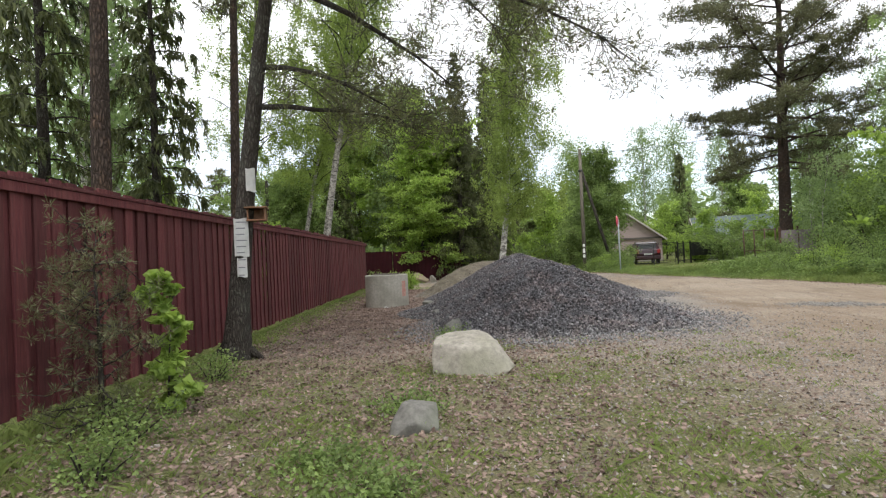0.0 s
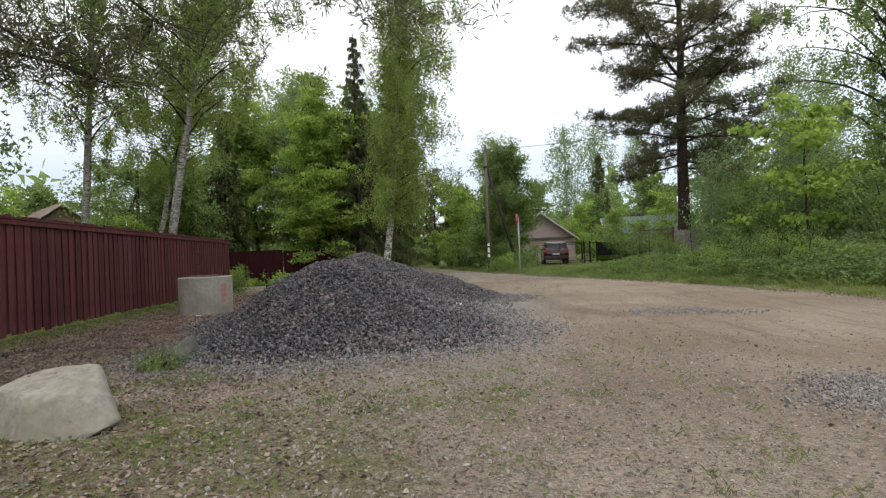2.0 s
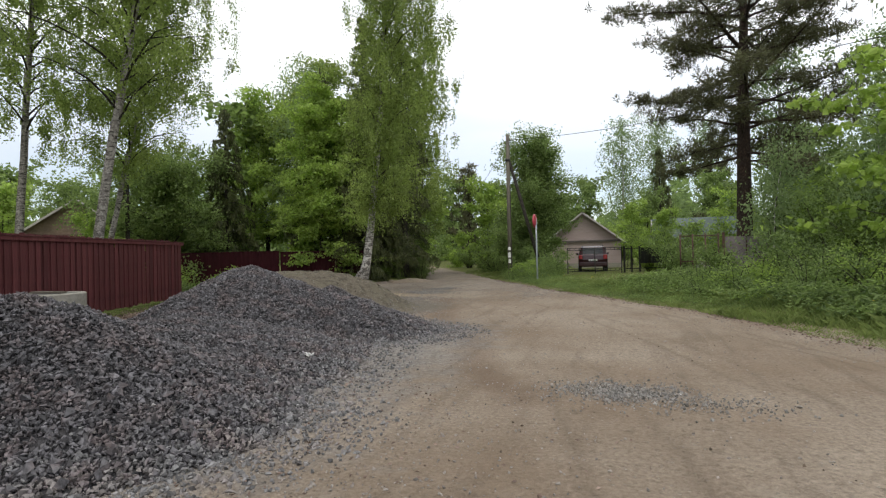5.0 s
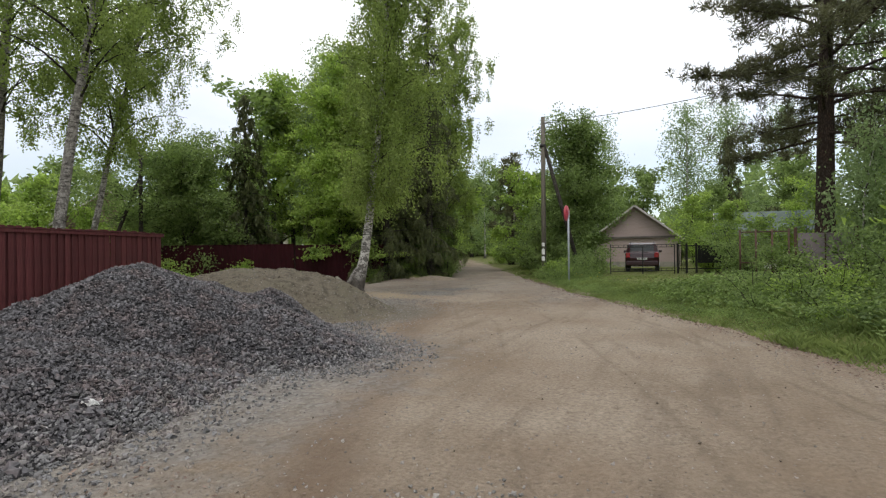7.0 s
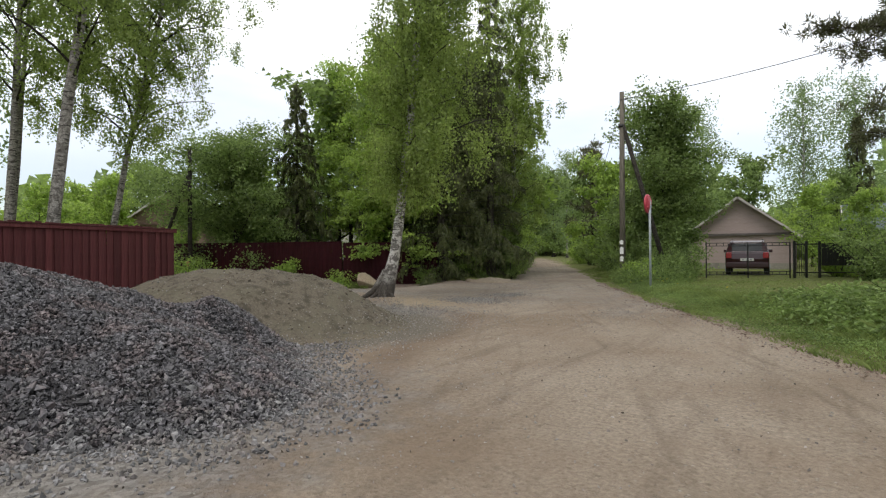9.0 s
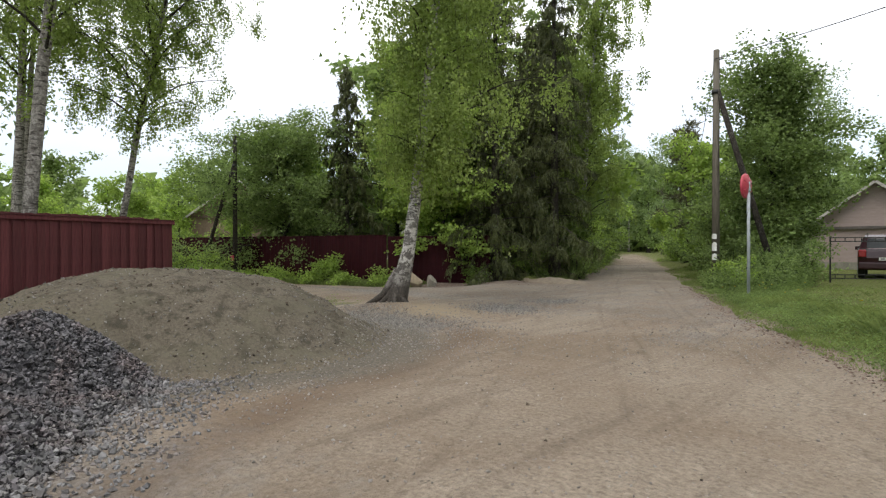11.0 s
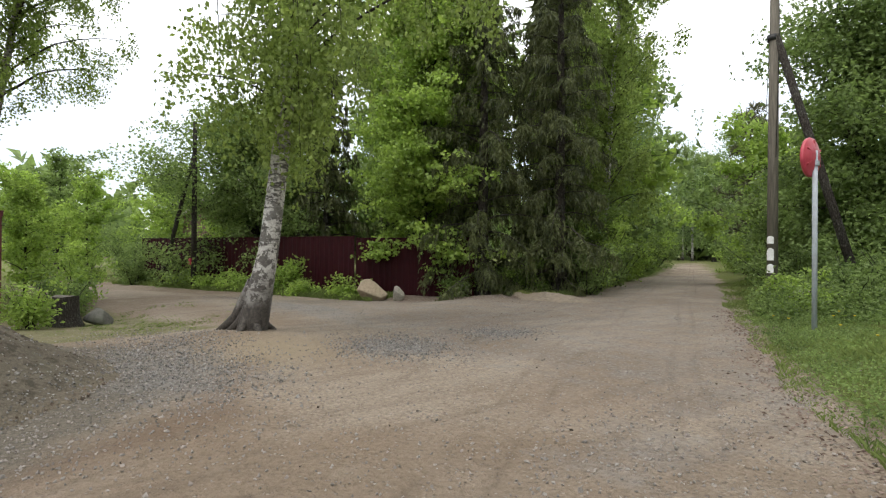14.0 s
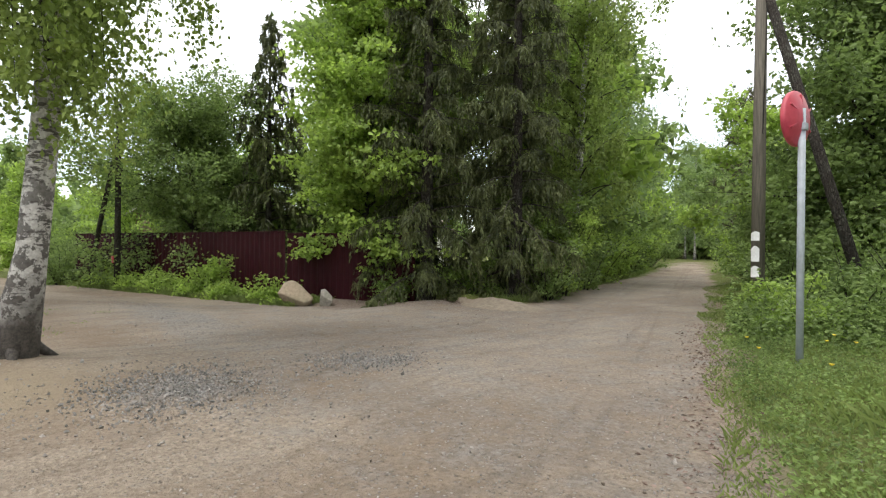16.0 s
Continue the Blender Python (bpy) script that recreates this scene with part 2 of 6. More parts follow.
M_sand = sand_surface()
M_wood_pole = surface("grey_weathered_pole_wood", (0.095, 0.083, 0.066), (0.185, 0.163, 0.132), 8, 0.9, 0.5, (0.09, 0.085, 0.06), 0.5, stretch=(5, 5, 0.3))
M_black_iron = surface("black_painted_iron", (0.012, 0.012, 0.013), (0.025, 0.024, 0.024), 20, 0.5, 0.1)
M_galv = surface("painted_grey_steel_tube", (0.33, 0.37, 0.41), (0.42, 0.46, 0.5), 16, 0.5, 0.05, (0.28, 0.28, 0.27), 0.4)
M_red = surface("red_plastic", (0.42, 0.04, 0.075), (0.56, 0.07, 0.11), 9, 0.4, 0.03, (0.5, 0.1, 0.1), 0.4)
M_mirror_face = surface("mirror_glass", (0.8, 0.8, 0.8), (0.82, 0.82, 0.82), 3, 0.03, 0, metal=1.0)
M_paper = surface("white_notice_paper", (0.68, 0.68, 0.66), (0.78, 0.78, 0.77), 30, 0.8, 0.1, (0.5, 0.5, 0.47), 0.4)
M_ink = surface("faded_print", (0.18, 0.18, 0.2), (0.3, 0.3, 0.32), 40, 0.8, 0)
M_old_wood = surface("brown_birdhouse_wood", (0.12, 0.06, 0.03), (0.2, 0.11, 0.06), 14, 0.85, 0.3, (0.25, 0.1, 0.05), 0.4)
M_cable = surface("black_cable", (0.02, 0.02, 0.02), (0.03, 0.03, 0.03), 20, 0.6, 0)
M_clod = surface("dark_earth", (0.06, 0.045, 0.032), (0.13, 0.098, 0.07), 20, 0.95, 0.3, island=True)
M_soil = surface("trodden_dirt", (0.16, 0.13, 0.095), (0.26, 0.215, 0.16), 9, 0.95, 0.5, (0.25, 0.195, 0.145), 0.5)


# ---- mesh helpers ----
def mesh_np(name, verts, faces, smooth=False, material=None):
    """A mesh from numpy arrays; faces (n, 3) or (n, 4)."""
    verts, faces = np.asarray(verts, np.float32), np.asarray(faces, np.int32)
    k = faces.shape[1]
    me = bpy.data.meshes.new(name)
    me.vertices.add(len(verts)); me.vertices.foreach_set("co", verts.ravel())
    me.loops.add(faces.size); me.loops.foreach_set("vertex_index", faces.ravel())
    me.polygons.add(len(faces)); me.polygons.foreach_set("loop_start", np.arange(0, faces.size, k, dtype=np.int32))
    me.polygons.foreach_set("use_smooth", np.full(len(faces), smooth))
    me.update(calc_edges=True)
    if material:
        me.materials.append(material)
    return me


def part(name, bm, material, parent, label="", smooth=False):
    """Links a bmesh (or a mesh) as one mesh object under a thing or a part."""
    if isinstance(bm, bpy.types.Mesh):
        me = bm
    else:
        me = bpy.data.meshes.new(name)
        if smooth:
            for f in bm.faces:
                f.smooth = True
        bm.to_mesh(me); bm.free()
        me.materials.append(material)
    ob = new(name, me)
    ob.parent = parent
    if label:
        ob["label"] = label
    return ob


def thing(name, at, label, category, group="", kind="", rz=0.0):
    e = new(name)
    e.empty_display_size = 0.2
    e.matrix_world = pose(*at, 0, 0, rz)
    return tagged(e, label, category, group, kind)


def box(bm, lo, hi, bevel=0.0, m=None):
    """A box between two corners, with bevelled edges, added to bm."""
    r = bmesh.ops.create_cube(bm, size=1)
    vs = r["verts"]
    for v in vs:
        v.co = Vector([lo[i] + (v.co[i] + 0.5) * (hi[i] - lo[i]) for i in range(3)])
    if bevel:
        es = {e for v in vs for e in v.link_edges}
        out = bmesh.ops.bevel(bm, geom=list(es), offset=bevel, segments=2, affect="EDGES", profile=0.6)
        vs = list({v for f in out["faces"] for v in f.verts} | {v for v in vs if v.is_valid})
    if m is not None:
        bmesh.ops.transform(bm, matrix=m, verts=vs)
    return bm


def boxed(lo, hi, bevel=0.0, m=None):
    return box(bmesh.new(), lo, hi, bevel, m)


def tube_arrays(points, radii, sides=6):
    """Rings of a tapered tube along points: verts (n*sides, 3) and quads."""
    P = np.asarray(points, float); n = len(P)
    T = np.gradient(P, axis=0); T /= np.linalg.norm(T, axis=1, keepdims=True) + 1e-9
    up = np.where(np.abs(T[:, 2:3]) > 0.9, np.array([[1.0, 0, 0]]), np.array([[0, 0, 1.0]]))
    A = np.cross(T, up); A /= np.linalg.norm(A, axis=1, keepdims=True) + 1e-9
    B = np.cross(T, A)
    ang = np.linspace(0, 2 * np.pi, sides, endpoint=False)
    V = P[:, None] + np.asarray(radii, float)[:, None, None] * (A[:, None] * np.cos(ang)[None, :, None] + B[:, None] * np.sin(ang)[None, :, None])
    i, j = np.meshgrid(np.arange(n - 1), np.arange(sides), indexing="ij")
    a, b = i * sides + j, i * sides + (j + 1) % sides
    return V.reshape(-1, 3), np.stack([a, b, b + sides, a + sides], -1).reshape(-1, 4)


class Tubes:
    def __init__(self):
        self.v, self.f, self.n = [], [], 0

    def add(self, points, radii, sides=6):
        v, f = tube_arrays(points, radii, sides)
        self.v.append(v); self.f.append(f + self.n); self.n += len(v)

    def mesh(self, name, material, smooth=True):
        return mesh_np(name, np.concatenate(self.v), np.concatenate(self.f), smooth, material)


def pole_mesh(name, points, radii, sides, material):
    t = Tubes()
    p0, p1 = np.asarray(points[0], float), np.asarray(points[-1], float)
    t.add([p0, *points, p1], [0.001, *radii, 0.001], sides)
    return t.mesh(name, material)


def leaf_mesh(name, P, D, length, width, material, rng, fold=0.15, plain=False):
    """Folded diamond leaves at P, pointing along D; plain ones are single blades."""
    n = len(P)
    D = D / (np.linalg.norm(D, axis=1, keepdims=True) + 1e-9)
    S = np.cross(D, rng.normal(size=(n, 3))); S /= np.linalg.norm(S, axis=1, keepdims=True) + 1e-9
    N = np.cross(D, S)
    L = (length * rng.uniform(0.65, 1.3, n))[:, None]; W = (width * rng.uniform(0.7, 1.25, n))[:, None]
    if plain:
        V = np.stack([P - S * W * 0.6, P + D * L * 0.25 + S * W * 0.6, P + D * L], 1).reshape(-1, 3)
        return mesh_np(name, V, np.arange(3 * n).reshape(-1, 3), False, material)
    mid = P + D * L * 0.45 + N * L * fold
    V = np.stack([P, mid + S * W * 0.5, P + D * L, mid - S * W * 0.5], 1).reshape(-1, 3)
    F = np.arange(4 * n).reshape(-1, 4)
    return mesh_np(name, V, F, False, material)


def unit(rng, n):
    v = rng.normal(size=(n, 3))
    return v / np.linalg.norm(v, axis=1, keepdims=True)


def limb_points(start, azim, elev, length, droop, k, rng, wob=0.06):
    """A curved limb from start: sets out at azim, elev and bends down by droop over its length."""
    s = np.linspace(0, 1, k)
    e = elev - droop * s
    step = length / (k - 1)
    d = np.stack([np.cos(e) * math.cos(azim), np.cos(e) * math.sin(azim), np.sin(e)], 1) + rng.normal(0, wob, (k, 3))
    return np.asarray(start) + np.concatenate([np.zeros((1, 3)), np.cumsum(d[:-1] * step, 0)])


def tree(name, at, h, r, label, leaf_mat, bark_mat, style="round", crown=0.25, spread=3.0, limbs=34, leaves=12000,
         leaf=0.1, lean=(0, 0), seed=1, bend=0.15, twin=0, group="", side=None, low=0.35, lean_pow=1.2, weep=0.0, long_limbs=()):
    """A tree: tapered trunk, limbs with twigs, and a crown of single leaves or needle sprays. side: (azimuth, factor) for a crown that reaches one way."""
    rng = np.random.default_rng(seed)
    root = thing(name, at, label, "tree", group, rz=0)
    # trunk
    k = 14
    s = np.linspace(0, 1, k)
    wobble = np.cumsum(rng.normal(0, bend, (k, 2)), 0) * s[:, None] * 0.35
    TP = np.stack([lean[0] * s ** lean_pow + wobble[:, 0], lean[1] * s ** lean_pow + wobble[:, 1], h * s - 0.12 * (1 - s)], 1)
    TR = r * (1 - s * 0.93) ** 0.85 * (1 + 0.55 * np.exp(-s * h * 2.2))
    tk = Tubes()
    tk.add(TP, TR, 12)
    for j in range(twin):
        off = rng.uniform(0.25, 0.5) * unit(rng, 1)[0] * np.array([1, 1, 0])
        q = TP * np.array([1, 1, rng.uniform(0.8, 0.95)]) + off * (0.6 + 2.2 * s[:, None])
        tk.add(q, TR * 0.75, 10)
    if r > 0.12:
        if lean_pow < 1:
            tk.add([(0.05, 0.02, 0.75), (-0.1, -0.05, 0.42), (-0.27, -0.13, 0.16), (-0.5, -0.22, 0.02), (-0.72, -0.28, -0.06)], [r * 0.6, r * 0.75, r * 0.62, r * 0.42, r * 0.15], 9)
        for j in range(5):
            a = j * 1.257 + rng.uniform(0, 0.6)
            rp = np.array([[math.cos(a) * q, math.sin(a) * q, z] for q, z in ((r * 0.55, 0.3), (r * 1.1, 0.13), (r * 1.8, 0.04), (r * 2.7, -0.05))])
            tk.add(rp, [r * 0.55, r * 0.5, r * 0.36, r * 0.16], 7)
    part("trunk", tk.mesh("trunk", bark_mat), None, root)
    # limbs
    br = Tubes()
    C, CD = [], []
    for i in range(limbs + len(long_limbs)):
        u = (min(i, limbs - 1) + rng.uniform(0, 0.9)) / limbs
        hh = crown + (0.985 - crown) * u
        st = np.array([np.interp(hh, s, TP[:, q]) for q in range(3)])
        az = i * 2.39996 + rng.uniform(-0.35, 0.35)
        tr = np.interp(hh, s, TR)
        if style == "spruce":
            ln = spread * (1 - u) ** 0.8 * rng.uniform(0.5, 1.12) + 0.18
            el, dr = 0.1 + 0.5 * u + rng.uniform(-0.3, 0.25), 0.8 - 0.2 * u + rng.uniform(-0.2, 0.35)
        elif style == "pine":
            ln = spread * (0.55 + 0.5 * math.sin(math.pi * min(1, 0.15 + u * 0.8))) * rng.uniform(0.5, 1.15) * (1 - 0.4 * u)
            el, dr = rng.uniform(-0.3, 0.45) + 0.4 * u, rng.uniform(-0.3, 0.6)
        elif style == "birch":
            ln = spread * (low + (1 - low) * math.sin(math.pi * min(1.0, 0.2 + 0.75 * u))) * rng.uniform(0.65, 1.1) * (1 - 0.3 * u)
            el, dr = 0.85 + 0.25 * u + rng.uniform(-0.2, 0.2), 1.15
        else:
            ln = spread * (low + (1 - low) * math.sin(math.pi * (0.18 + 0.72 * u))) * rng.uniform(0.35, 1.42)
            el, dr = 0.3 + 0.65 * u + rng.uniform(-0.4, 0.35), 0.4 + rng.uniform(-0.2, 0.3)
        if side is not None:
            ln *= 1 + side[1] * max(-0.6, math.cos(az - side[0]))
        if i >= limbs:
            # named limbs: height, azimuth, rise, length, droop
            zz, az, el, ln, dr = long_limbs[i - limbs]
            st = np.array([np.interp(zz / h, s, TP[:, c]) for c in range(3)])
            tr = 0.13
        kk = 7
        lp = limb_points(st, az, el, ln, dr, kk, rng)
        if style == "spruce":
            lp[:, 2] = np.maximum(lp[:, 2], 0.14 + 0.02 * np.arange(kk))
        br.add(lp, np.linspace(max(0.01, min(tr * 0.5, (0.008 if style == "birch" else 0.014) * ln + 0.01)), 0.004, kk), 5)
        m = max(3, int(leaves / limbs * (0.25 + 1.3 * ln / spread) * (0.5 if i >= limbs else 1)))
        if style == "birch":
            nst = max(3, int(m / 26))
            q = rng.uniform(0.2, 1, nst)
            b = np.stack([np.interp(q * (kk - 1), np.arange(kk), lp[:, c]) for c in range(3)], 1) + rng.normal(0, 0.28, (nst, 3))
            dl = rng.uniform(0.35, 1.0, nst) * (1.6 - 0.8 * u)
            if weep:
                # strands hang in tufts from side twigs of the limb
                tuft = rng.integers(0, max(2, nst // 4 if nst > 24 else nst), nst)
                tq = rng.uniform(0.08, 1.02, tuft.max() + 1)
                tb = np.stack([np.interp(tq * (kk - 1), np.arange(kk), lp[:, c]) for c in range(3)], 1) + rng.normal(0, 0.32, (len(tq), 3)) * np.array([1, 1, 0.6])
                b = tb[tuft] + rng.normal(0, 0.1, (nst, 3))
                dl = weep * rng.uniform(0.45, 1.0, len(tq))[tuft] * rng.uniform(0.5, 1.0, nst)
            tt = rng.uniform(0, 1, (nst, 26)) ** 0.8
            pts = b[:, None] + tt[..., None] * dl[:, None, None] * (np.array([0, 0, -1.0]) + rng.normal(0, 0.16, (nst, 1, 3))) + rng.normal(0, 0.07 if weep else 0.05 + 1.6 * leaf, (nst, 26, 3))
            C.append(pts.reshape(-1, 3))
            dd = rng.normal(0, 0.6, (nst * 26, 3)) + np.array([0, 0, -0.8])
            CD.append(dd)
            for z in range(0, nst, 9):
                br.add([b[z], b[z] + np.array([0.03, 0.02, -dl[z] * 0.5]), b[z] + np.array([0.0, 0.05, -dl[z] * 0.95])], [0.006, 0.004, 0.002], 3)
        elif style == "spruce":
            # side twigs along the bough, each ending in a hanging comb of sprays
            ks = 20
            ntw = max(3, m // ks)
            q = rng.uniform(0.05, 1, ntw) ** 0.75
            b = np.stack([np.interp(q * (kk - 1), np.arange(kk), lp[:, c]) for c in range(3)], 1)
            ax = lp[-1] - lp[0]; ax /= np.linalg.norm(ax) + 1e-9
            sd = np.cross(ax, [0, 0, 1.0]); sd /= np.linalg.norm(sd) + 1e-9
            reach = (0.36 * ln * (1 - q) ** 0.6 + 0.05) * rng.uniform(0.2, 1.0, ntw)
            out = sd * (rng.choice([-1, 1], ntw) * reach)[:, None] + ax * (reach * 0.6)[:, None]
            hang = rng.uniform(0.12, 0.62, ntw) * min(1.0, 0.3 + 0.4 * ln)
            w = rng.uniform(0, 1, (ntw, ks, 1))
            pts = b[:, None] + w * out[:, None] - w ** 1.7 * (hang + 0.3 * reach)[:, None, None] * np.array([0, 0, 1.0]) + rng.normal(0, 0.025, (ntw, ks, 3))
            C.append(pts.reshape(-1, 3))
            dd = out[:, None] / (reach[:, None, None] + 0.02) * 0.4 + np.array([0, 0, -1.0]) * (0.35 + 1.3 * w) + rng.normal(0, 0.3, (ntw, ks, 3))
            CD.append(dd.reshape(-1, 3))
            C[-1][:, 2] = np.maximum(C[-1][:, 2], 0.1)
        elif style == "pine":
            nt_ = max(3, int(m / 34))
            q = rng.uniform(0.3, 1, nt_) ** 0.7
            b = np.stack([np.interp(q * (kk - 1), np.arange(kk), lp[:, c]) for c in range(3)], 1) + rng.normal(0, 1, (nt_, 3)) * (0.16 * min(ln, 2.6) * np.array([1, 1, 0.22]) + 0.07)
            for z in range(0, nt_, 2):
                a0 = lp[min(kk - 1, int(q[z] * (kk - 1)))]
                br.add([a0, (a0 + b[z]) / 2 + [0, 0, -0.05], b[z]], [0.012, 0.009, 0.004] if leaf > 0.1 else [0.005, 0.004, 0.002], 3)
            dd = unit(rng, nt_ * 34) + np.array([0, 0, 0.35])
            C.append(np.repeat(b, 34, 0) + dd * rng.uniform(0, 0.16, (nt_ * 34, 1)) * min(1.0, spread / 1.6))
            CD.append(dd)
        else:
            nc = max(3, int(m / 44))
            q = rng.uniform(0.25, 1.05, nc)
            b = np.stack([np.interp(q * (kk - 1), np.arange(kk), lp[:, c]) for c in range(3)], 1) + rng.normal(0, 1, (nc, 3)) * (0.13 * ln * np.array([1, 1, 0.6]) + 0.05)
            flat = 0.35 if style == "maple" else 0.8
            for z in range(0, nc, 2):
                a0 = lp[min(kk - 1, int(q[z] * (kk - 2)))]
                br.add([a0, (a0 + b[z]) / 2 + [0, 0, 0.04], b[z]], [0.01, 0.007, 0.003], 3)
            C.append((b[:, None] + rng.normal(0, 1, (nc, 44, 3)) * np.array([0.25, 0.25, 0.22 * flat]) * (0.7 + leaf * 2.5) * min(1.0, spread / 1.8)).reshape(-1, 3))
            dd = unit(rng, nc * 44) * np.array([1, 1, 0.6]) + np.array([0, 0, -0.35])
            CD.append(dd)
    tagged(part("limbwork", br.mesh("limbwork", M_bark if bark_mat in (M_birch, M_birch_backlit) else bark_mat), None, root), kind="stuff")
    P, D = np.concatenate(C), np.concatenate(CD)
    shape = {"birch": (1.0, 0.8, 0.12), "spruce": (2.0, 0.42, 0.06), "pine": (1.5, 0.26 if leaf > 0.1 else 0.2, 0.04), "maple": (1.3, 1.25, 0.12)}.get(style, (1.1, 0.85, 0.15))
    part("crown", leaf_mesh("crown", P, D, leaf * shape[0], leaf * shape[1], leaf_mat, rng, shape[2], style in ("spruce", "pine") or group == "woods around the road"), None, root)
    return root


def bush(name, at, h, spread, label, leaf_mat, leaves=3000, leaf=0.08, seed=1, stems=9, category="bush", group="", flat=1.0):
    """A bush: arching stems from the ground with leaves in clusters all along them."""
    rng = np.random.default_rng(seed)
    root = thing(name, at, label, category, group)
    st, C, CD = Tubes(), [], []
    for i in range(stems):
        az = i * 2.39996 + rng.uniform(0, 0.5)
        lean_ = rng.uniform(0.05, 1.0)
        ln = h * rng.uniform(0.75, 1.15) * (1 + 0.25 * lean_)
        a0 = np.array([math.cos(az) * 0.12 * spread, math.sin(az) * 0.12 * spread, -0.03])
        el = math.pi / 2 - lean_ * math.atan2(spread, h) * 1.25
        lp = limb_points(a0, az, el, ln, 0.35, 7, rng)
        st.add(lp, np.linspace(0.008 + 0.008 * h, 0.003, 7), 5)
        nc = max(4, int(leaves / stems / 30))
        q = rng.uniform(0.12, 1.0, nc)
        b = np.stack([np.interp(q * 6, np.arange(7), lp[:, c]) for c in range(3)], 1) + rng.normal(0, 0.13 * spread + 0.03, (nc, 3))
        b[:, 2] = np.abs(b[:, 2])
        C.append((b[:, None] + rng.normal(0, 1, (nc, 30, 3)) * np.array([1, 1, 0.6 * flat]) * (0.06 + leaf * 0.9)).reshape(-1, 3))
        CD.append(unit(rng, nc * 30) * np.array([1, 1, 0.6]) + np.array([0, 0, -0.15]))
    tagged(part("stemwork", st.mesh("stemwork", M_bark), None, root), kind="stuff")
    P, D = np.concatenate(C), np.concatenate(CD)
    P[:, 2] = np.abs(P[:, 2]) + 0.01
    part("leaves", leaf_mesh("leaves", P, D, leaf * 1.15, leaf * 0.8, leaf_mat, rng), None, root)
    return root


# ---- ground ----
def lerp_line(pts):
    p = np.array(pts)
    return lambda y: np.interp(y, p[:, 1], p[:, 0])


edge_right = lerp_line([(26, -30), (9.6, 9.5), (9.0, 12.45), (8.0, 15.4), (6.5, 19.2), (4.05, 23.6), (1.93, 27.3), (-0.64, 32.5), (-2.05, 35.4), (-3.83, 39.4), (-8.66, 49.3), (-45, 125), (-60, 160)])
edge_left_far = lerp_line([(-5.2, 33.0), (-5.9, 35.2), (-6.6, 37.1), (-10.8, 47.8), (-48.2, 125), (-63, 160)])


def smooth01(x):
    x = np.clip(x, 0, 1)
    return x * x * (3 - 2 * x)


def fence_x(y):
    return -3.63 - 0.3205 * (y - 2.45)


def wavy(x, y, f, sd):
    return np.sin(x * f + sd) * np.cos(y * f * 1.13 + sd * 1.7) + 0.5 * np.sin(x * f * 2.3 + y * f * 1.9 + sd * 3.1)


def zones(x, y):
    """How far right of the verge's edge, left of the far road, and near the board fence a place lies."""
    right = (x - edge_right(y)) * 0.9 + 0.18 * wavy(x, y, 1.3, 0.4)
    left = np.where(y > 33, (edge_left_far(y) - x) * 0.9, -1.0) + 0.15 * wavy(x, y, 1.5, 2.0)
    return right, left


def ground_z(x, y):
    x, y = np.asarray(x, float), np.asarray(y, float)
    right, left = zones(x, y)
    z = 0.015 * wavy(x, y, 0.7, 1.0) + 0.006 * wavy(x, y, 2.6, 0.3)
    z = z + 0.14 * smooth01(right / 1.2) + 0.36 * smooth01((right - 1.2) / 5.0) * (1 - smooth01((y - 30) / 5.5))
    z = z + 0.12 * smooth01((left - 0.2) / 2.0)
    df = np.abs(x - fence_x(y))
    z = z + np.where(y < 21.5, 0.09 * smooth01(1 - df / 0.9), 0)
    z = z + 0.13 * np.exp(-((x + 3.95) ** 2 + (y - 23.8) ** 2) / 1.0)
    z = z - 0.2 * np.exp(-((x + 9.2) ** 2 / 5.0 + (y - 22.5) ** 2 / 2.0))
    # wheel ruts along the road
    for off, dep in ((1.0, 0.02), (2.5, 0.025), (4.2, 0.015)):
        z = z - dep * np.exp(-((edge_right(y) - x - off - 0.1 * np.sin(y * 0.8)) / 0.16) ** 2)
    # green bank in front of the far fence
    bank = (y - (28.9 + 0.3566 * (x + 15.0)))
    side_ok = np.where(y > 32.4, smooth01((left + 0.1) / 0.6), 1.0)
    z = z + np.where((x < -7) & (x > -40), 0.1 * side_ok * smooth01((bank + 0.6) / 1.2), 0)
    # the side road falls away towards the far fence
    z = z - 0.22 * smooth01((bank + 5.0) / 3.5) * smooth01((-6.8 - x) / 2.5) * smooth01((7.0 - bank) / 4.0)
    return z


def sand_d(x, y):
    """Distance from the middle of the sand heap, 1 at its foot."""
    dx, dy = x + 3.28, y - 18.83
    ca, sa = math.cos(-0.395), math.sin(-0.395)
    u, v = dx * ca + dy * sa, -dx * sa + dy * ca
    return np.sqrt((u / 2.95) ** 2 + (v / 3.55) ** 2) * (1 + 0.035 * np.sin(5 * np.arctan2(v, u) + 1) + 0.012 * wavy(x, y, 6.0, 0.9))


def axis(lo, a, b, hi, step, grow=1.25):
    out = list(np.arange(a, b + 1e-6, step))
    d, v = step, a
    left = []
    while v > lo:
        d *= grow; v -= d; left.append(max(v, lo))
    d, v = step, out[-1]
    while v < hi:
        d *= grow; v += d; out.append(min(v, hi))
    return np.array(left[::-1] + out)


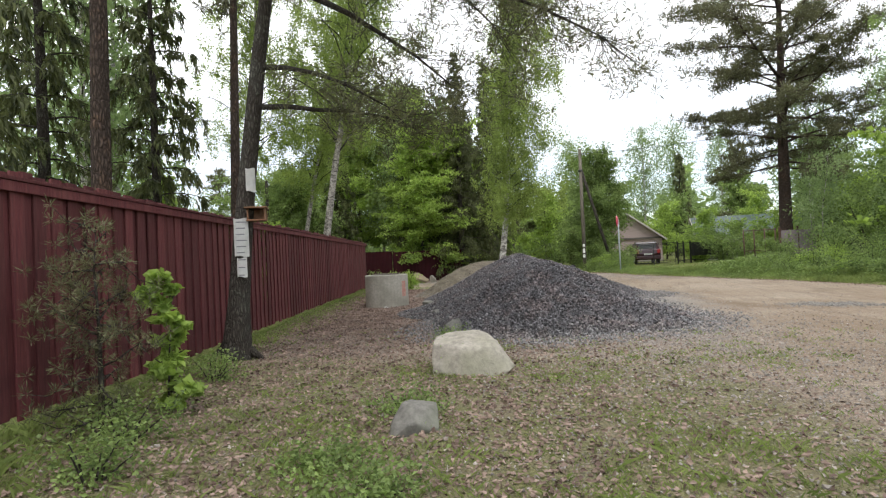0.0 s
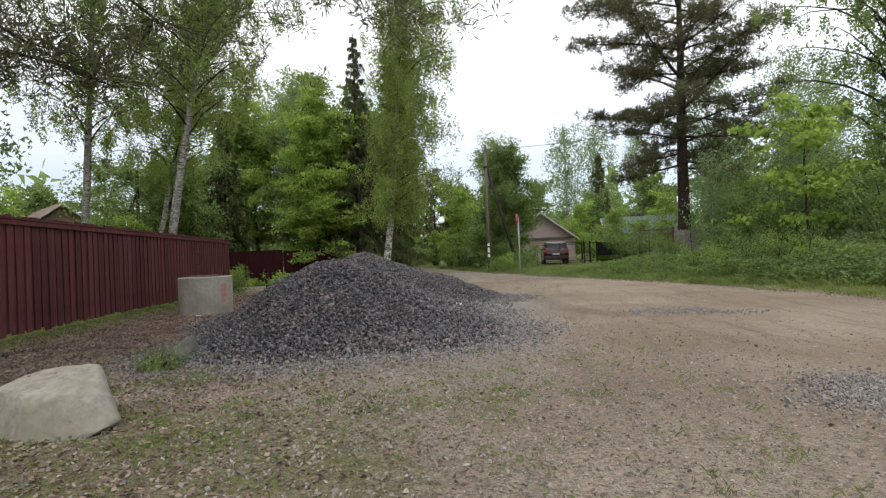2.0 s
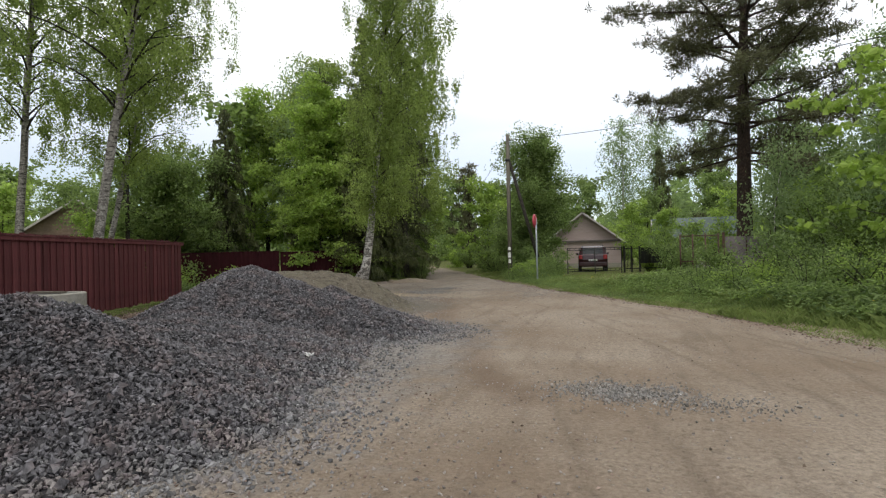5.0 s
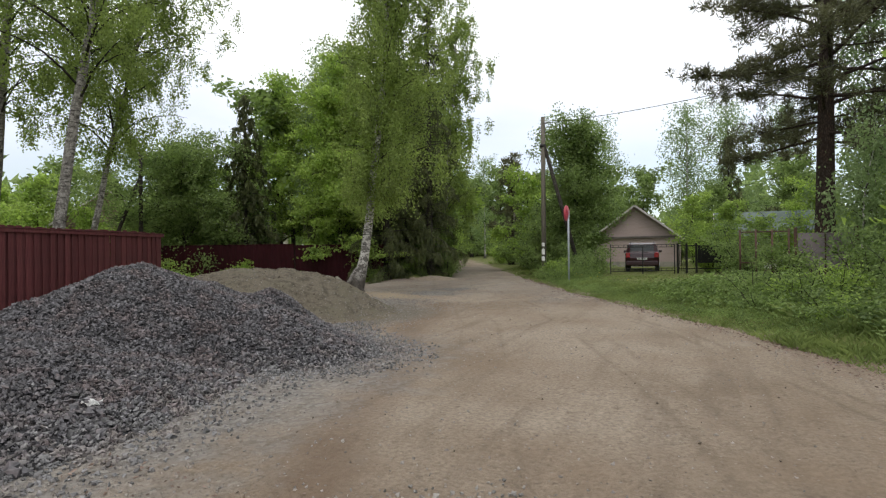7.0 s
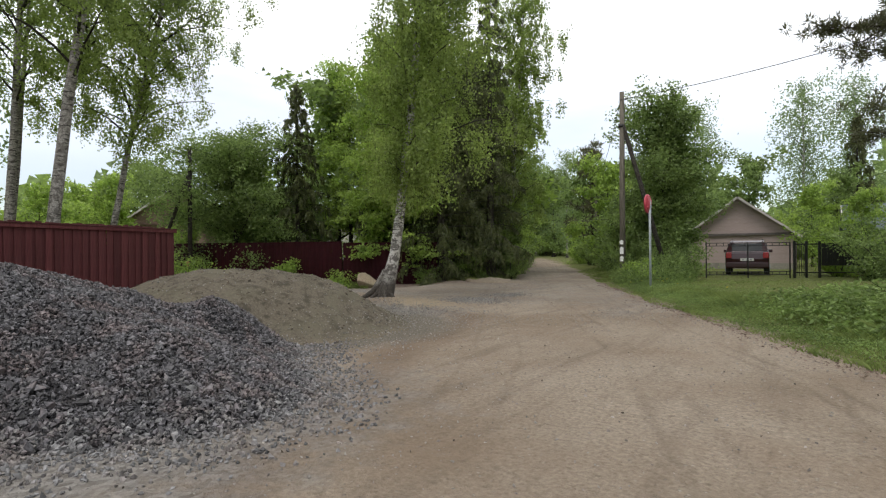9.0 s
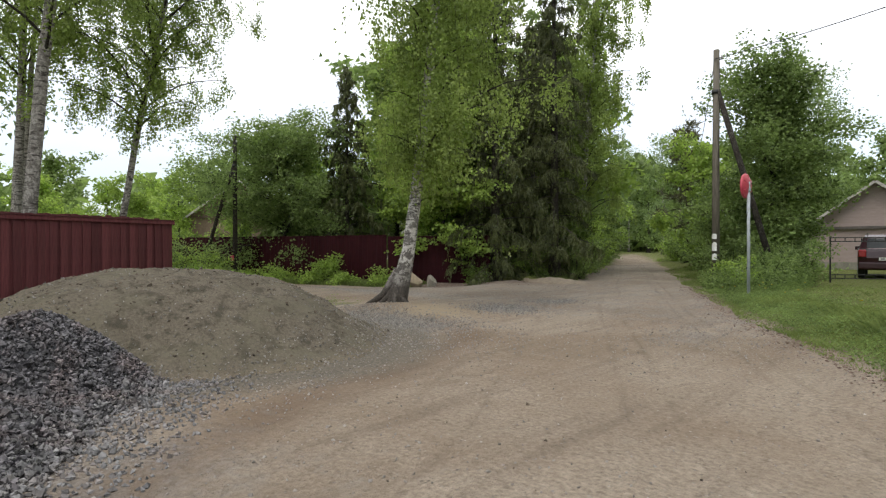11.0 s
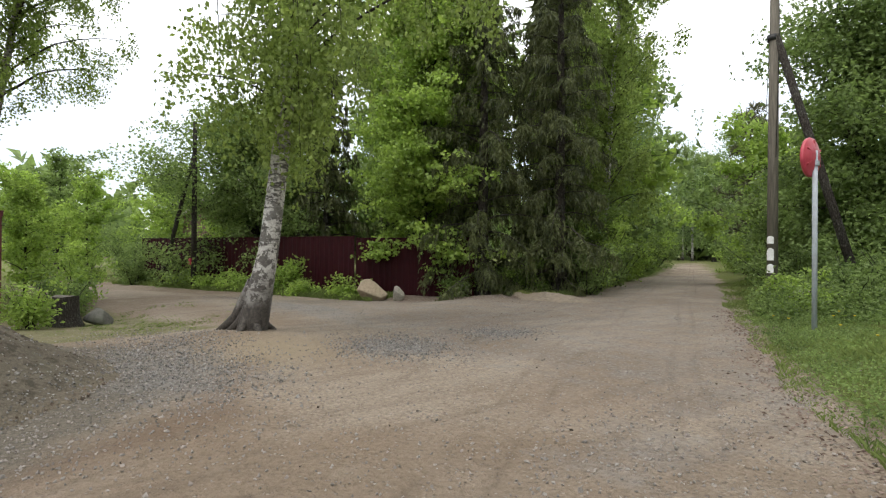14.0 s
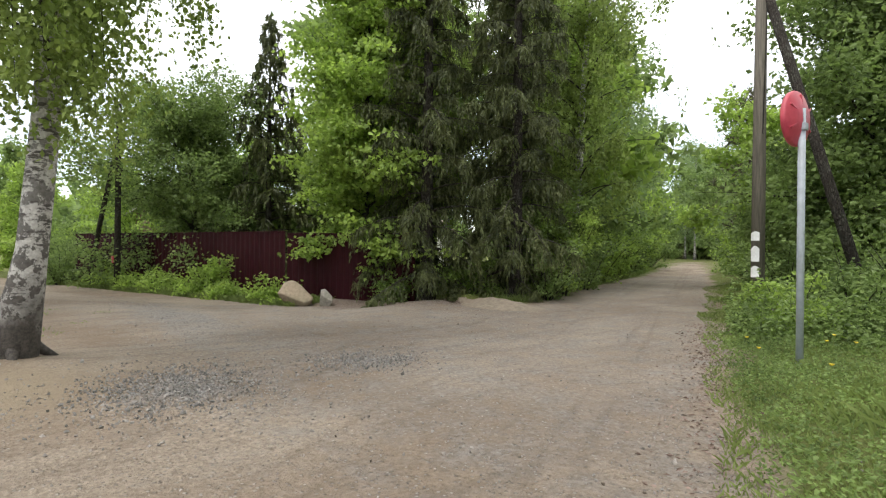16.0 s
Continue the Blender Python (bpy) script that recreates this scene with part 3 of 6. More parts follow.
def build_ground():
    X, Y = axis(-900, -24, 13, 900, 0.26), axis(-900, -4, 52, 900, 0.26)
    gx, gy = np.meshgrid(X, Y, indexing="ij")
    x, y = gx.ravel(), gy.ravel()
    V = np.stack([x, y, ground_z(x, y)], 1)
    nx, ny = len(X), len(Y)
    i, j = np.meshgrid(np.arange(nx - 1), np.arange(ny - 1), indexing="ij")
    a = i * ny + j
    F = np.stack([a, a + ny, a + ny + 1, a + 1], -1).reshape(-1, 4)
    me = mesh_np("ground", V, F, True)
    right, left = zones(x, y)
    green = np.maximum(smooth01(right / 0.7), smooth01(left / 0.8))
    fd = x - fence_x(y)
    green = np.maximum(green, np.where(y < 21.8, smooth01((0.75 - fd) / 0.5), 0))
    own = np.where(y > 32.4, smooth01((left + 0.1) / 0.6), 1.0)
    green = np.maximum(green, np.where(x < -11.2, own * smooth01((y - (28.3 + 0.3566 * (x + 15.0))) / 0.6), 0))
    for px, py, pr in ((-0.5, 2.3, 0.7), (-1.3, 2.9, 0.7), (-1.0, 5.3, 0.5), (-2.2, 3.6, 1.0), (1.6, 3.0, 0.7), (2.3, 3.4, 0.6), (-1.8, 1.6, 1.0), (0.6, 5.4, 0.5), (2.4, 6.2, 0.6), (1.2, 1.8, 0.6)):
        green = np.maximum(green, 0.42 * np.exp(-((x - px) ** 2 + (y - py) ** 2) / pr ** 2))
    green = np.maximum(green, 0.5 * smooth01((8.0 - y) / 3.0) * smooth01((4.6 - 0.25 * y - x) / 2.0))
    # side road between the two fences: what lies on its near side is grassy
    green = np.maximum(green, np.where(x < -5.5, smooth01((24.0 + 0.2 * (x + 9) - y) / 1.0) * smooth01((y - 20.2) / 1.0) * 0.5, 0))
    litter = np.where(y < 21, smooth01((fence_x(y) + 4.2 + 0.5 * np.clip(5 - y, 0, 6) - x) / 2.5), 0) * (1 - green)
    near = smooth01((7.5 - y) / 3.0) * smooth01((5.2 - 0.25 * y - x) / 2.5)
    litter = np.maximum(litter, 0.42 * near)
    grav = np.exp(-(((x - 0.0) / 3.0) ** 4 + ((y - 12.2) / 5.6) ** 4)) * 0.8
    for px, py, rx, ry, w in ((5.3, 6.5, 0.6, 0.55, 0.9), (4.8, 12.0, 0.6, 0.4, 0.6), (-2.0, 25.4, 0.6, 0.6, 0.6), (-2.4, 27.6, 0.45, 0.5, 0.5), (2.0, 24.6, 0.7, 1.6, 0.35), (-8, 26.6, 4.5, 0.9, 0.6), (-2.6, 22.6, 2.0, 1.0, 0.5)):
        grav = np.maximum(grav, w * np.exp(-((x - px) / rx) ** 2 - ((y - py) / ry) ** 2))
    grav = np.maximum(grav, 0.22 * np.exp(-((edge_right(y) - x - 0.35) / 0.4) ** 2) * (y < 34))
    grav = np.maximum(grav, 0.34 * smooth01((y - 23) / 4) * (right < 0.2) * (left < 0.2) * (x > -12))
    pale = np.exp(-((x + 2.9) ** 2 + (y - 23.9) ** 2) / 0.8)
    grav = grav * np.where((np.abs(x) < 5) & (y > 6) & (y < 19), 0.85, 1)
    stony = 0.72 * smooth01((9.5 - y) / 4.0) * smooth01((6.0 - x) / 2.5) + 0.16 * smooth01((y - 21) / 4.0)
    for px, py, pr in ((-9.6, 31.6, 1.3), (-8.4, 32.0, 1.5), (-7.0, 33.6, 1.3)):
        # needles shed under the spruces
        litter = np.maximum(litter, 0.9 * np.exp(-((x - px) ** 2 + (y - py) ** 2) / pr ** 2))
    rust = np.zeros_like(x)
    way = ((3.9, 11.6), (3.1, 12.7), (2.6, 14.3), (1.7, 16.4), (0.6, 18.6), (0.3, 20.5), (-0.6, 22.3), (-2.6, 23.4))
    for (ax, ay), (bx, by) in zip(way, way[1:]):
        q = np.clip(((x - ax) * (bx - ax) + (y - ay) * (by - ay)) / ((bx - ax) ** 2 + (by - ay) ** 2), 0, 1)
        rust = np.maximum(rust, np.exp(-((x - ax - q * (bx - ax)) ** 2 + (y - ay - q * (by - ay)) ** 2) / 0.17))
    for nm, val in (("stony", stony), ("dust", smooth01((1.42 - sand_d(x, y)) / 0.5)), ("off", edge_right(y) - x), ("rust", rust), ("green", green), ("litter", litter), ("gravel", np.clip(grav, 0, 1)), ("pale", pale)):
        at = me.attributes.new(nm, "FLOAT", "POINT")
        at.data.foreach_set("value", val.astype(np.float32))
    # material
    m, nt, bsdf = nodes_of("earth_road_and_verges")
    co = nt.nodes.new("ShaderNodeTexCoord").outputs["Object"]

    def attr(nm):
        n = nt.nodes.new("ShaderNodeAttribute"); n.attribute_name = nm
        return n.outputs["Fac"]
    mid, fine, big = noise_at(nt, co, 2.2, 6, 0.65), noise_at(nt, co, 26, 5, 0.7), noise_at(nt, co, 0.35, 3)
    vor = nt.nodes.new("ShaderNodeTexVoronoi"); vor.inputs["Scale"].default_value = 24
    nt.links.new(co, vor.inputs["Vector"])
    mp = nt.nodes.new("ShaderNodeMapping"); mp.inputs["Rotation"].default_value = (0, 0, radians(-26)); mp.inputs["Scale"].default_value = (2.6, 0.25, 1)
    nt.links.new(co, mp.inputs["Vector"])
    track = noise_at(nt, mp.outputs[0], 1.4, 4, 0.6)
    dirt = mixc(nt, span(nt, fine, 0.3, 0.7), (0.205, 0.166, 0.126), (0.425, 0.35, 0.272))
    dirt = mixc(nt, calc(nt, "MULTIPLY", span(nt, big, 0.4, 0.62), 0.55), dirt, (0.165, 0.115, 0.072))
    dirt = mixc(nt, calc(nt, "MULTIPLY", span(nt, track, 0.5, 0.68), 0.34), dirt, (0.12, 0.088, 0.064))
    dirt = mixc(nt, calc(nt, "MULTIPLY", span(nt, mid, 0.55, 0.72), 0.5), dirt, (0.37, 0.318, 0.25))
    clod = span(nt, noise_at(nt, co, 9, 6, 0.75), 0.57, 0.66)
    dirt = mixc(nt, calc(nt, "MULTIPLY", clod, 0.5), dirt, (0.1, 0.077, 0.058))
    warm = span(nt, noise_at(nt, co, 0.55, 5, 0.65), 0.5, 0.66)
    dirt = mixc(nt, calc(nt, "MULTIPLY", warm, 0.42), dirt, (0.22, 0.155, 0.104))
    dirt = mixc(nt, span(nt, calc(nt, "MULTIPLY", attr("rust"), calc(nt, "ADD", mid, 0.35)), 0.3, 0.8, 0, 0.6), dirt, (0.15, 0.1, 0.066))
    wob = calc(nt, "ADD", attr("off"), span(nt, noise_at(nt, co, 0.22, 2), 0, 1, -0.14, 0.14))
    ruts = None
    for c, w in ((0.95, 0.05), (1.25, 0.045), (2.5, 0.06), (2.95, 0.05), (4.3, 0.05), (5.0, 0.06)):
        one = span(nt, calc(nt, "ABSOLUTE", calc(nt, "SUBTRACT", wob, c), 0.0), 0, w * 1.6, 1, 0)
        ruts = one if ruts is None else calc(nt, "MAXIMUM", ruts, one)
    ruts = calc(nt, "MULTIPLY", ruts, span(nt, noise_at(nt, co, 0.5, 3, 0.6), 0.38, 0.6))
    dirt = mixc(nt, calc(nt, "MULTIPLY", ruts, 0.28), dirt, (0.1, 0.072, 0.05))
    spilt = mixc(nt, span(nt, fine, 0.35, 0.65), (0.1, 0.087, 0.068), (0.2, 0.174, 0.138))
    dirt = mixc(nt, span(nt, calc(nt, "MULTIPLY", attr("dust"), calc(nt, "ADD", mid, 0.45)), 0.25, 0.8), dirt, spilt)
    pebble = mixc(nt, vor.outputs["Color"], (0.11, 0.104, 0.098), (0.32, 0.308, 0.29))
    grit = nt.nodes.new("ShaderNodeTexVoronoi"); grit.inputs["Scale"].default_value = 38
    nt.links.new(co, grit.inputs["Vector"])
    gsep = nt.nodes.new("ShaderNodeSeparateColor"); nt.links.new(grit.outputs["Color"], gsep.inputs[0])
    stone_col = mixc(nt, gsep.outputs[0], (0.12, 0.103, 0.088), (0.5, 0.45, 0.4))
    some = span(nt, calc(nt, "ADD", gsep.outputs[1], calc(nt, "ADD", calc(nt, "MULTIPLY", attr("stony"), 1.1), calc(nt, "MULTIPLY", mid, 0.3))), 1.06, 1.16)
    stones = calc(nt, "MULTIPLY", span(nt, grit.outputs["Distance"], 0.3, 0.5, 1, 0), some)
    dirt = mixc(nt, calc(nt, "MULTIPLY", stones, 0.7), dirt, stone_col)
    gfac = span(nt, calc(nt, "ADD", attr("gravel"), calc(nt, "MULTIPLY", mid, 0.9)), 0.65, 1.05)
    col = mixc(nt, calc(nt, "MULTIPLY", gfac, 0.8), dirt, pebble)
    col = mixc(nt, calc(nt, "MULTIPLY", attr("pale"), 0.8), col, (0.33, 0.265, 0.18))
    duff = mixc(nt, span(nt, fine, 0.35, 0.65), (0.06, 0.042, 0.032), (0.27, 0.21, 0.172))
    lfac = span(nt, calc(nt, "ADD", attr("litter"), calc(nt, "MULTIPLY", mid, 0.6)), 0.5, 0.95)
    col = mixc(nt, lfac, col, mixc(nt, calc(nt, "MULTIPLY", stones, 0.6), duff, stone_col))
    turf = mixc(nt, span(nt, fine, 0.3, 0.7), (0.075, 0.09, 0.022), (0.175, 0.195, 0.055))
    vfac = span(nt, calc(nt, "ADD", attr("green"), calc(nt, "MULTIPLY", mid, 0.6)), 0.6, 0.95)
    col = mixc(nt, vfac, col, turf)
    nt.links.new(col, bsdf.inputs["Base Color"])
    bsdf.inputs["Roughness"].default_value = 0.95
    bsdf.inputs["Specular IOR Level"].default_value = 0.25
    hgt = calc(nt, "SUBTRACT", calc(nt, "MULTIPLY", fine, 0.6), calc(nt, "MULTIPLY", ruts, 0.5))
    hgt = calc(nt, "ADD", hgt, calc(nt, "MULTIPLY", calc(nt, "ADD", mid, calc(nt, "MULTIPLY", track, 0.8)), 1.2))
    hgt = calc(nt, "ADD", hgt, calc(nt, "MULTIPLY", stones, 0.35))
    bump(nt, bsdf, hgt, 0.95, 0.065)
    me.materials.append(m)
    return tagged(new("ground", me), "dirt road with grassy verges and leaf litter", "ground", kind="structure")


build_ground()


def gz(x, y):
    return float(ground_z(x, y))


# ---- heaps ----
PEAKS = ((-0.57, 9.81, 1.12, 2.28), (-1.81, 14.65, 1.24, 2.97), (-0.29, 15.44, 0.64, 2.01), (-0.32, 9.95, 0.79, 2.48), (-1.09, 12.1, 0.63, 3.04), (-2.16, 15.61, 0.98, 2.67), (-1.35, 16.94, 0.74, 1.25))


def heap_h(x, y, grow=0.0):
    hs = []
    for px, py, hh, rr in PEAKS:
        rr = rr + grow
        d = np.sqrt((x - px) ** 2 + (y - py) ** 2) * (1 + 0.07 * np.sin(3 * np.arctan2(y - py, x - px) + px * 5))
        d = np.sqrt(d * d + 0.6 ** 2)
        hs.append(hh * np.clip((1 - d / rr) / (1 - 0.6 / rr), 0, 1) ** 1.1)
    H = np.array(hs)
    z = (H ** 6).sum(0) ** (1 / 6)
    return z * (1 + 0.03 * wavy(x, y, 2.1, 0.7)) + 0.02 * wavy(x, y, 5.0, 0.2) * np.clip(z * 4, 0, 1)


def sand_h(x, y):
    t = np.clip(1 - sand_d(x, y), 0, 1)
    z = 1.09 * (1 - np.exp(-5.0 * t ** 1.95))
    rough = 0.022 * wavy(x, y, 3.3, 1.2) + 0.014 * wavy(x, y, 7.7, 0.5) + 0.008 * wavy(x, y, 17.0, 2.5)
    for px, py, dep, rr in ((-1.55, 17.9, 0.12, 0.05), (-1.35, 18.2, 0.08, 0.03), (-1.9, 19.6, 0.1, 0.08), (-1.2, 19.2, 0.07, 0.05), (-2.4, 20.6, 0.08, 0.08), (-1.5, 20.4, 0.06, 0.04)):
        rough = rough - dep * np.exp(-((x - px) ** 2 + (y - py) ** 2) / rr)
    return z * (1 + 0.02 * wavy(x, y, 1.9, 2.2)) + rough * np.clip(z * 3, 0, 1)


def heap_mesh(name, fn, lo, hi, step, material, toe=0.0):
    X, Y = np.arange(lo[0], hi[0], step), np.arange(lo[1], hi[1], step)
    gx, gy = np.meshgrid(X, Y, indexing="ij")
    x, y = gx.ravel(), gy.ravel()
    h = fn(x, y)
    V = np.stack([x, y, ground_z(x, y) + h - 0.05 * (h < 0.03) - 0.03], 1)
    ny = len(Y)
    i, j = np.meshgrid(np.arange(len(X) - 1), np.arange(ny - 1), indexing="ij")
    a = (i * ny + j).ravel()
    F = np.stack([a, a + ny, a + ny + 1, a + 1], -1)
    F = F[(h[F] > 0.012).any(1)]
    used = np.unique(F)
    remap = np.full(len(V), -1); remap[used] = np.arange(len(used))
    me = mesh_np(name, V[used], remap[F], True, material)
    if toe:
        # how much of the road's dirt is trodden into the heap's foot
        at = me.attributes.new("toe", "FLOAT", "POINT")
        at.data.foreach_set("value", np.exp(-np.clip(h[used], 0, 9) / toe).astype(np.float32))
    return me


def chips_mesh(name, P, size, rng, material, flat=0.5):
    """Crushed stones: blunt, jittered octahedra at P."""
    n = len(P)
    base = np.array([[1, 0.2, 0], [-0.1, 1, 0.15], [-1, -0.2, 0], [0.1, -1, -0.15], [0.25, 0.1, 1], [-0.2, 0, -1]], float)
    tri = np.array([[0, 1, 4], [1, 2, 4], [2, 3, 4], [3, 0, 4], [1, 0, 5], [2, 1, 5], [3, 2, 5], [0, 3, 5]])
    sc = (size * rng.lognormal(0, 0.3, n))[:, None, None] * rng.uniform(0.75, 1.15, (n, 6, 1)) * np.array([1, 0.75, flat + 0.1])
    R = unit(rng, n); T = np.cross(R, unit(rng, n)); T /= np.linalg.norm(T, axis=1, keepdims=True); B = np.cross(R, T)
    V = base[None] * sc + rng.normal(0, 0.12, (n, 6, 3)) * size
    V = V[..., 0:1] * R[:, None] + V[..., 1:2] * T[:, None] + V[..., 2:3] * B[:, None] + P[:, None]
    F = (tri[None] + (np.arange(n) * 6)[:, None, None]).reshape(-1, 3)
    return mesh_np(name, V.reshape(-1, 3), F, False, material)


def build_heaps():
    rng = np.random.default_rng(11)
    root = thing("gravel_heap", (0, 0, 0), "heap of dark blue-grey crushed stone beside the road", "gravel heap")
    # core's dark colour stands in for shade between the loose stones
    part("core", heap_mesh("core", heap_h, (-5.2, 6.8), (2.6, 18.2), 0.09, M_chip_gap_shade), None, root)
    n = 185000
    x, y = rng.uniform(-5.2, 2.6, n), rng.uniform(6.8, 18.2, n)
    h = heap_h(x, y)
    keep = h > 0.015
    # the far, hidden slope needs fewer stones
    keep &= (x > -2.0) | (rng.uniform(0, 1, n) < 0.4)
    x, y, h = x[keep], y[keep], h[keep]
    dusty = h < rng.exponential(0.1, len(x))
    P = np.stack([x, y, ground_z(x, y) + h - 0.022 + rng.uniform(0, 0.032, len(x))], 1)
    PD, P = P[dusty], P[~dusty]
    tagged(part("stone_bulk", chips_mesh("stone_bulk", P, 0.0225, rng, M_chip), None, root), kind="stuff")
    # skirt of strewn stones
    n = 120000
    x, y = rng.uniform(-4, 3.6, n), rng.uniform(5.6, 19, n)
    d = np.clip(heap_h(x, y, 0.85) / 0.3, 0, 1) ** 1.3
    keep = (heap_h(x, y) < 0.03) & (rng.uniform(0, 1, n) < d) & (x > -3)
    x, y = x[keep], y[keep]
    P = np.concatenate([PD, np.stack([x, y, ground_z(x, y) + 0.006], 1)])
    tagged(part("strewn_bulk", chips_mesh("strewn_bulk", P, 0.021, rng, M_chip_dusty), None, root), kind="stuff")
    protos = []
    for q in range(6):
        protos.append(chips_mesh("stone", np.zeros((1, 3)), 0.036, np.random.default_rng(200 + q), M_chip))
    for q in range(280):
        while True:
            px, py = rng.uniform(0.2, 1.9), rng.uniform(8.2, 14.5)
            ph = float(heap_h(np.array([px]), np.array([py]))[0])
            if 0.02 < ph < 0.45:
                break
        ob = part("stone", protos[q % 6], None, root)
        ob.matrix_basis = pose(px, py, gz(px, py) + ph + 0.012, rng.uniform(0, 360), rng.uniform(0, 360), rng.uniform(0, 360))
    sroot = thing("sand_heap", (0, 0, 0), "smooth heap of grey-brown sand beside the birch", "sand heap")
    part("core", heap_mesh("core", sand_h, (-7.2, 14.6), (0.8, 23.0), 0.055, M_sand, 0.13), None, sroot)
    n = 26000
    x, y = rng.uniform(-6.2, 0.9, n), rng.uniform(15.4, 23.0, n)
    h = sand_h(x, y); k = (h > 0.004) & (rng.uniform(0, 1, n) < 0.9 * np.exp(-h * 5) + 0.1)
    P = np.stack([x[k], y[k], ground_z(x[k], y[k]) + h[k] - 0.026], 1)
    tagged(part("gravel_scatter", chips_mesh("gravel_scatter", P, 0.013, rng, M_chip_pale), None, sroot), kind="stuff")
    n = 1500
    x, y = rng.uniform(-5.5, 0.8, n), rng.uniform(15.6, 22.6, n)
    h = sand_h(x, y); k = h > 0.02
    P = np.stack([x[k], y[k], ground_z(x[k], y[k]) + h[k] - 0.028], 1)
    tagged(part("earth_scatter", chips_mesh("earth_scatter", P, 0.018, rng, M_clod), None, sroot), kind="stuff")


build_heaps()


# ---- board fence ----
def build_fence():
    y0, y1 = -6.0, 21.1
    dx, dy = -0.3205, 1.0
    ll = math.hypot(dx, dy)
    ang = math.degrees(math.atan2(dy, dx))
    total = (y1 - y0) * ll
    root = thing("board_fence", (fence_x(y0), y0, 0), "tall red-brown stained fence of upright overlapping boards", "fence", kind="structure", rz=ang)
    rng = random.Random(5)
    heights = (2.0, 2.012, 1.99)
    meshes = []
    for q in range(6):
        bm = boxed((-0.065 - 0.004 * (q % 3), -0.011, 0.06 if q < 4 else 0.09), (0.065 + 0.003 * (q % 2), 0.011, heights[q % 3]), 0.004)
        for v in bm.verts:
            v.co.x += 0.004 * math.sin(v.co.z * 2 + q)
        me = bpy.data.meshes.new("board"); bm.to_mesh(me); bm.free(); me.materials.append(M_board)
        meshes.append(me)
    step = 0.108
    for i in range(int(total / step)):
        s = 0.05 + i * step
        x, y = fence_x(y0) + dx / ll * s, y0 + dy / ll * s
        front = i % 2
        ob = new("board", meshes[rng.randrange(6)])
        ob.parent = root
        ob.matrix_basis = pose(s, -0.013 if front else 0.012, gz(x, y) + rng.uniform(-0.012, 0.012), rng.uniform(-0.25, 0.25), rng.uniform(-0.35, 0.35), rng.uniform(-1, 1))
    for z in (0.45, 1.65):
        part("rail", boxed((0, 0.026, z), (total, 0.066, z + 0.09), 0.006), M_board, root)
    cap = boxed((-0.02, -0.075, 2.03), (total + 0.03, 0.085, 2.06), 0.006)
    part("cap_board", cap, M_board, root)
    part("cap_fascia", boxed((-0.02, -0.06, 1.945), (total + 0.02, -0.038, 2.027), 0.005), M_board, root)
    for i in range(11):
        part("post", boxed((total * i / 10 - 0.04, 0.07, -0.3), (total * i / 10 + 0.04, 0.15, 2.02), 0.006), M_board, root)
    return root


build_fence()


def build_sheet_fence():
    """Maroon profiled steel fence along the side road, in two runs that meet at a step."""
    for k, (a, b, h) in enumerate((((-24.5, 26.2), (-12.36, 30.53), 2.04), ((-12.34, 30.58), (-8.4, 32.54), 1.98))):
        a, b = Vector(a), Vector(b)
        d = b - a
        root = thing("steel_sheet_fence", (a.x, a.y, gz(a.x, a.y) - 0.1), "maroon profiled steel sheet fence beside the side road, tree shade in its colour", "fence", kind="structure", rz=math.degrees(math.atan2(d.y, d.x)))
        n = int(d.length / 1.15)
        xs = np.arange(0, 1.1501, 0.0575)
        yy = np.where((np.arange(len(xs)) // 2) % 2 == 0, 0.0, 0.02)
        for i in range(n + 1):
            w = min(1.15, d.length - i * 1.15)
            if w < 0.1:
                continue
            V, F = [], []
            for x, y in zip(xs[xs <= w + 1e-6], yy):
                V += [(x, y, 0.1), (x, y, h), (x, y + 0.004, h), (x, y + 0.004, 0.1)]
            m = len(V) // 4
            for q in range(m - 1):
                for e in range(4):
                    F.append((q * 4 + e, q * 4 + 4 + e, q * 4 + 4 + (e + 1) % 4, q * 4 + (e + 1) % 4))
            ob = part("sheet", mesh_np("sheet", V, F, False, M_sheet), None, root)
            ob.location = (i * 1.15, 0.001 * (i % 2), 0)
        for z in (0.4, 1.4):
            part("rail", boxed((0, 0.03, z), (d.length, 0.06, z + 0.04), 0.003), M_sheet, root)
        part("edge_strip", boxed((0, -0.006, h), (d.length, 0.034, h + 0.03), 0.004), M_sheet, root)


build_sheet_fence()


# ---- large trees ----
def plant(kind, x, y, *args, **kw):
    return tree(kind, (x, y, gz(x, y)), *args, **kw)


plant("birch_tree", -4.36, 24.09, 17, 0.155, "tall silver birch with drooping twigs and a leaning trunk", M_birch_leaf, M_birch, "birch", crown=0.175, spread=2.7, side=(0.5, 0.5), limbs=70, leaves=80000, leaf=0.074, lean=(1.45, 1.08), seed=3, low=0.72, lean_pow=0.7, weep=1.7)
plant("pine_tree", -4.25, 5.8, 11, 0.145, "pine trunk beside the board fence with notices nailed on", M_pine, M_bark, "pine", crown=0.5, spread=3.0, limbs=16, leaves=62000, leaf=0.075, lean=(1.6, 0.4), seed=8, side=(0.5, 0.6), bend=0.05, long_limbs=((5.9, 0.38, -0.05, 5.9, 0.7), (7.0, 0.15, 0.05, 4.6, 0.9), (3.55, 0.4, 0.05, 2.5, 0.6), (5.2, 0.55, -0.15, 3.6, 0.75), (6.3, 0.75, -0.1, 4.6, 0.8), (6.4, 0.0, 0.0, 4.0, 0.9), (4.1, 0.2, -0.1, 2.4, 0.9)))
